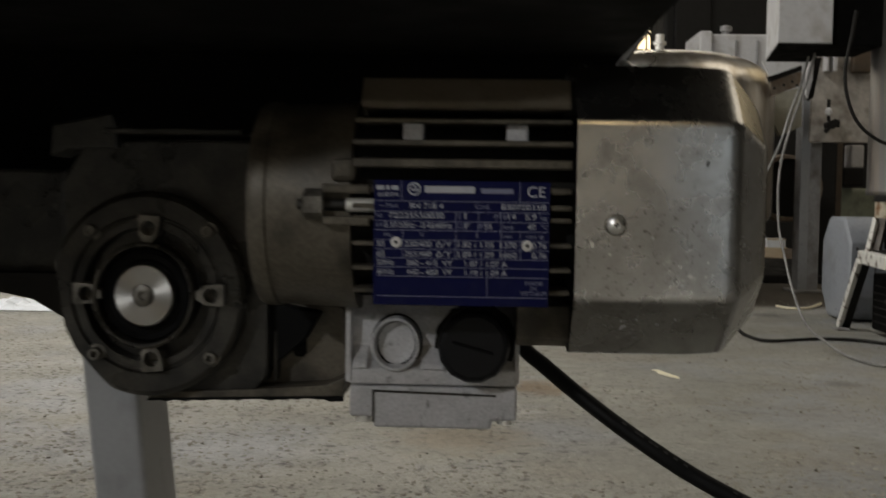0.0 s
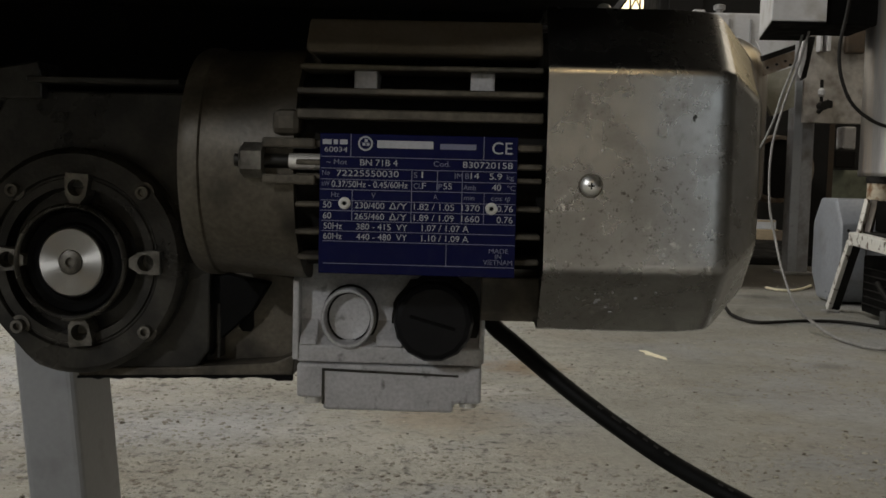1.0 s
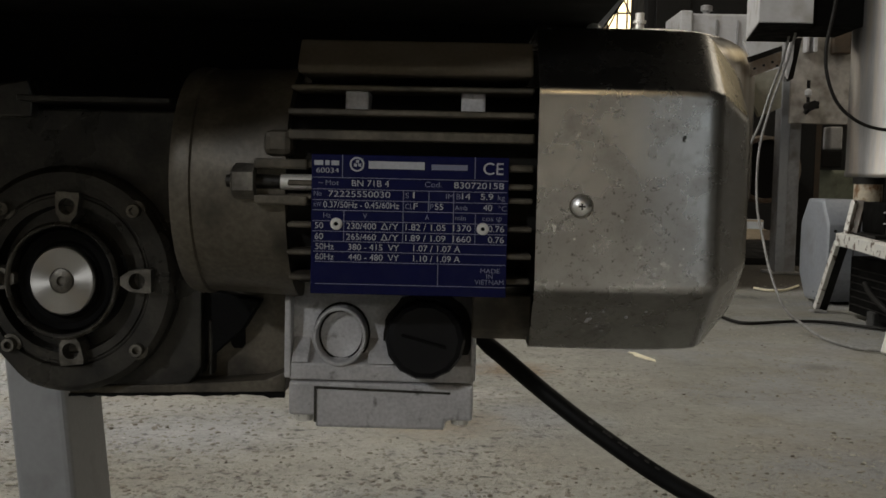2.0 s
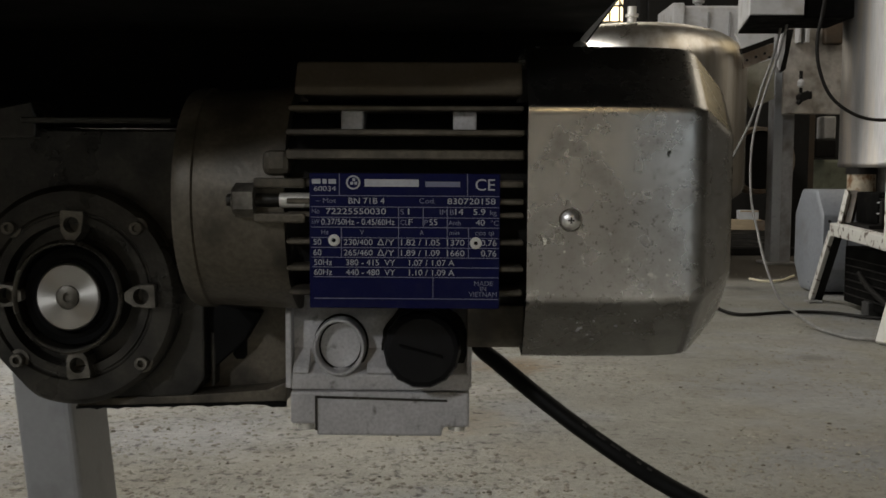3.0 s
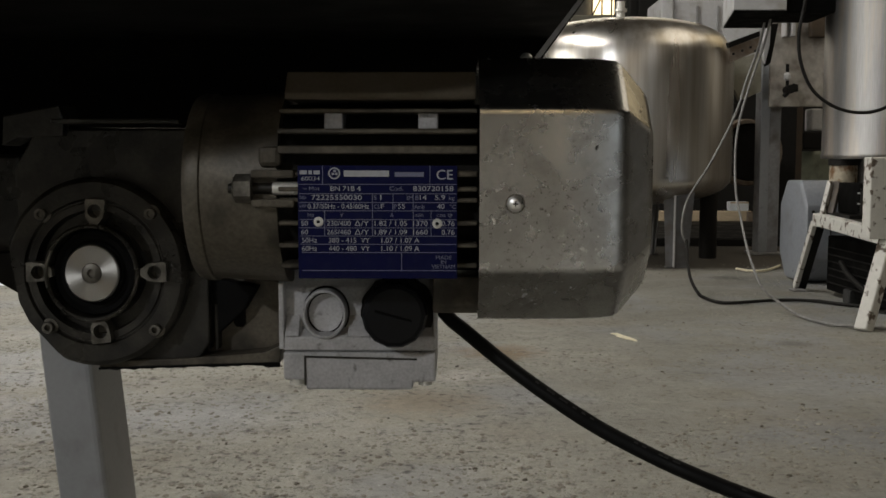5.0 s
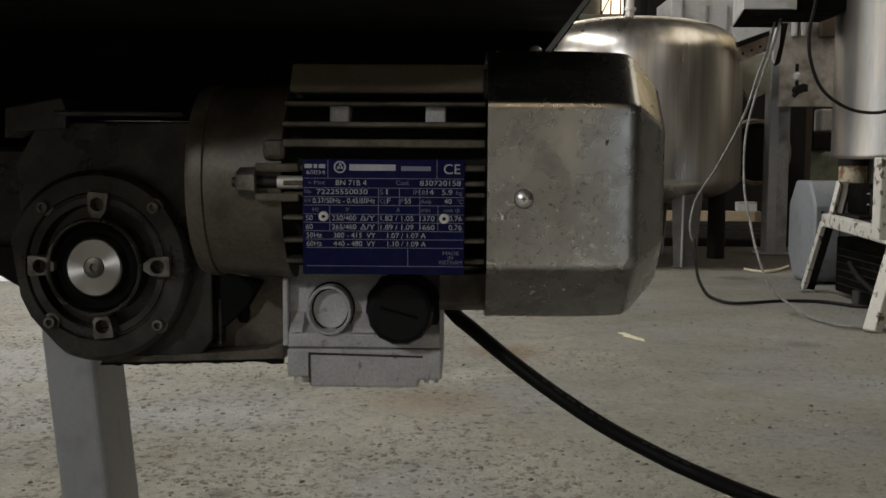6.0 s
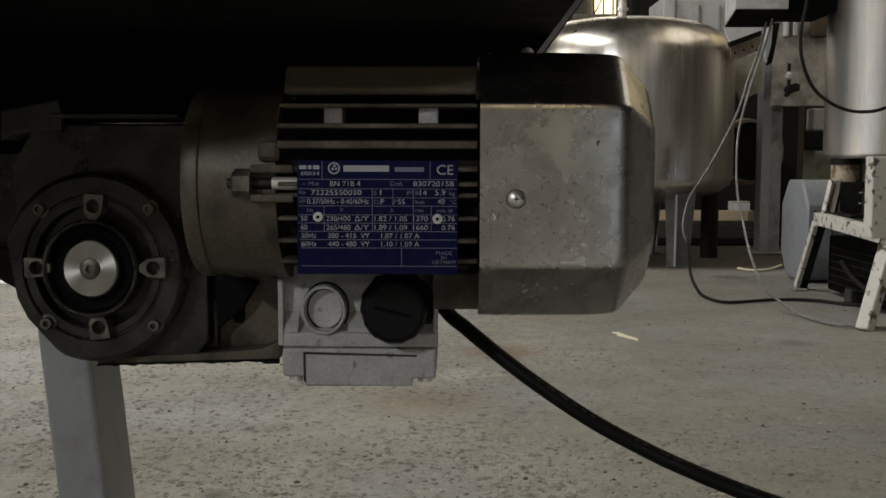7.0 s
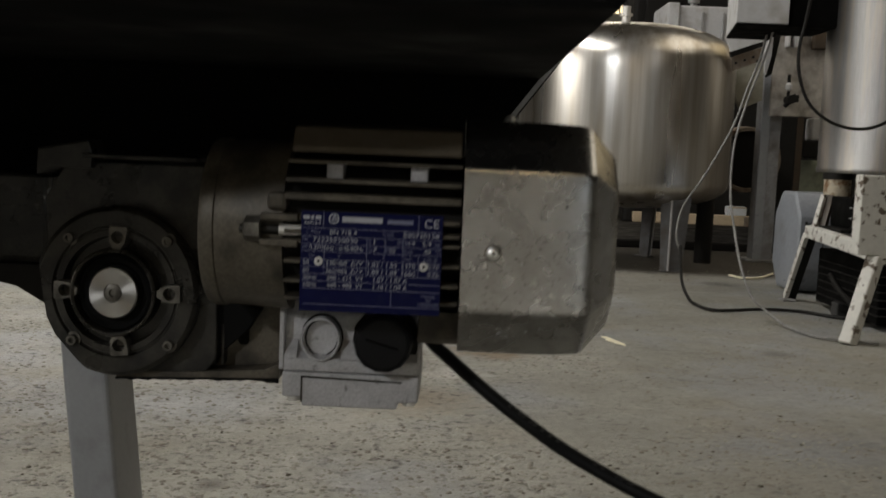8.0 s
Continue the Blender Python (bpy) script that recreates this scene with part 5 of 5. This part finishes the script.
part("tan_pipe", cyl(bmn(), (2.207, 6.34, 0.0), (2.207, 6.34, 1.160), 0.037, seg=20), TAN_STEEL, gm, "dusty tan pipe", 40)
part("black_tray", box(bmn(), (2.337, 6.35, 0.582), (2.472, 6.62, 0.700), 0.01), DARK_STEEL_SHADE, gm, "black tray on the machine bed")
part("pale_cover", box(bmn(), (2.388, 6.36, 0.701), (2.471, 6.5, 0.849), 0.012), PALE_STEEL, gm, "pale rounded cover")

# ---- grit and dirt crumbs on the floor ----
def scatter(seed, count, size, grow, power, tall, sides, name, mat, label, category):
    """Low, uneven crumbs lying in drifts on the floor, more of them near the machine."""
    rng = random.Random(seed)
    verts, faces = [], []
    for k in range(count):
        y = 0.55 + 4.0 * rng.random() ** 1.6
        x = 0.04 + (rng.random() - 0.5) * (0.9 + 0.95 * (y + 0.5))
        if noise.noise(Vector((x * 2.2, y * 2.2, 3.1))) < -0.12 + 0.5 * (rng.random() - 0.5):
            continue
        s = size + grow * rng.random() ** power
        a = rng.random() * 6.28
        n = len(verts)
        for ring, z in ((1.0, -0.0004), (0.72, tall * s * (0.6 + 0.5 * rng.random()))):
            for j in range(sides):
                b = a + j * 2 * math.pi / sides
                q = s * ring * (0.7 + 0.6 * rng.random())
                verts.append((x + q * math.cos(b), y + q * math.sin(b), z))
        verts.append((x + 0.2 * s, y, tall * s * (0.9 + 0.5 * rng.random())))
        for j in range(sides):
            i = (j + 1) % sides
            faces += [(n + j, n + i, n + sides + i, n + sides + j), (n + sides + j, n + sides + i, n + 2 * sides)]
    me = bpy.data.meshes.new(name)
    me.from_pydata(verts, [], faces)
    me.materials.append(mat)
    tagged(new(name, me), label, category, "", "stuff")


scatter(4, 9000, 0.0012, 0.0032, 4, 0.42, 5, "floor_grit", GRIT, "loose sandy grit scattered over the concrete", "grit")
scatter(33, 26000, 0.0018, 0.0042, 2.4, 0.42, 6, "concrete_crumbs", AGGREGATE, "coarse crumbs of worn concrete strewn over the floor", "rubble")
scatter(21, 1500, 0.0012, 0.0038, 3.0, 0.62, 7, "dirt_crumbs", CRUMB, "dark crumbs of dirt lying on the concrete", "dirt")
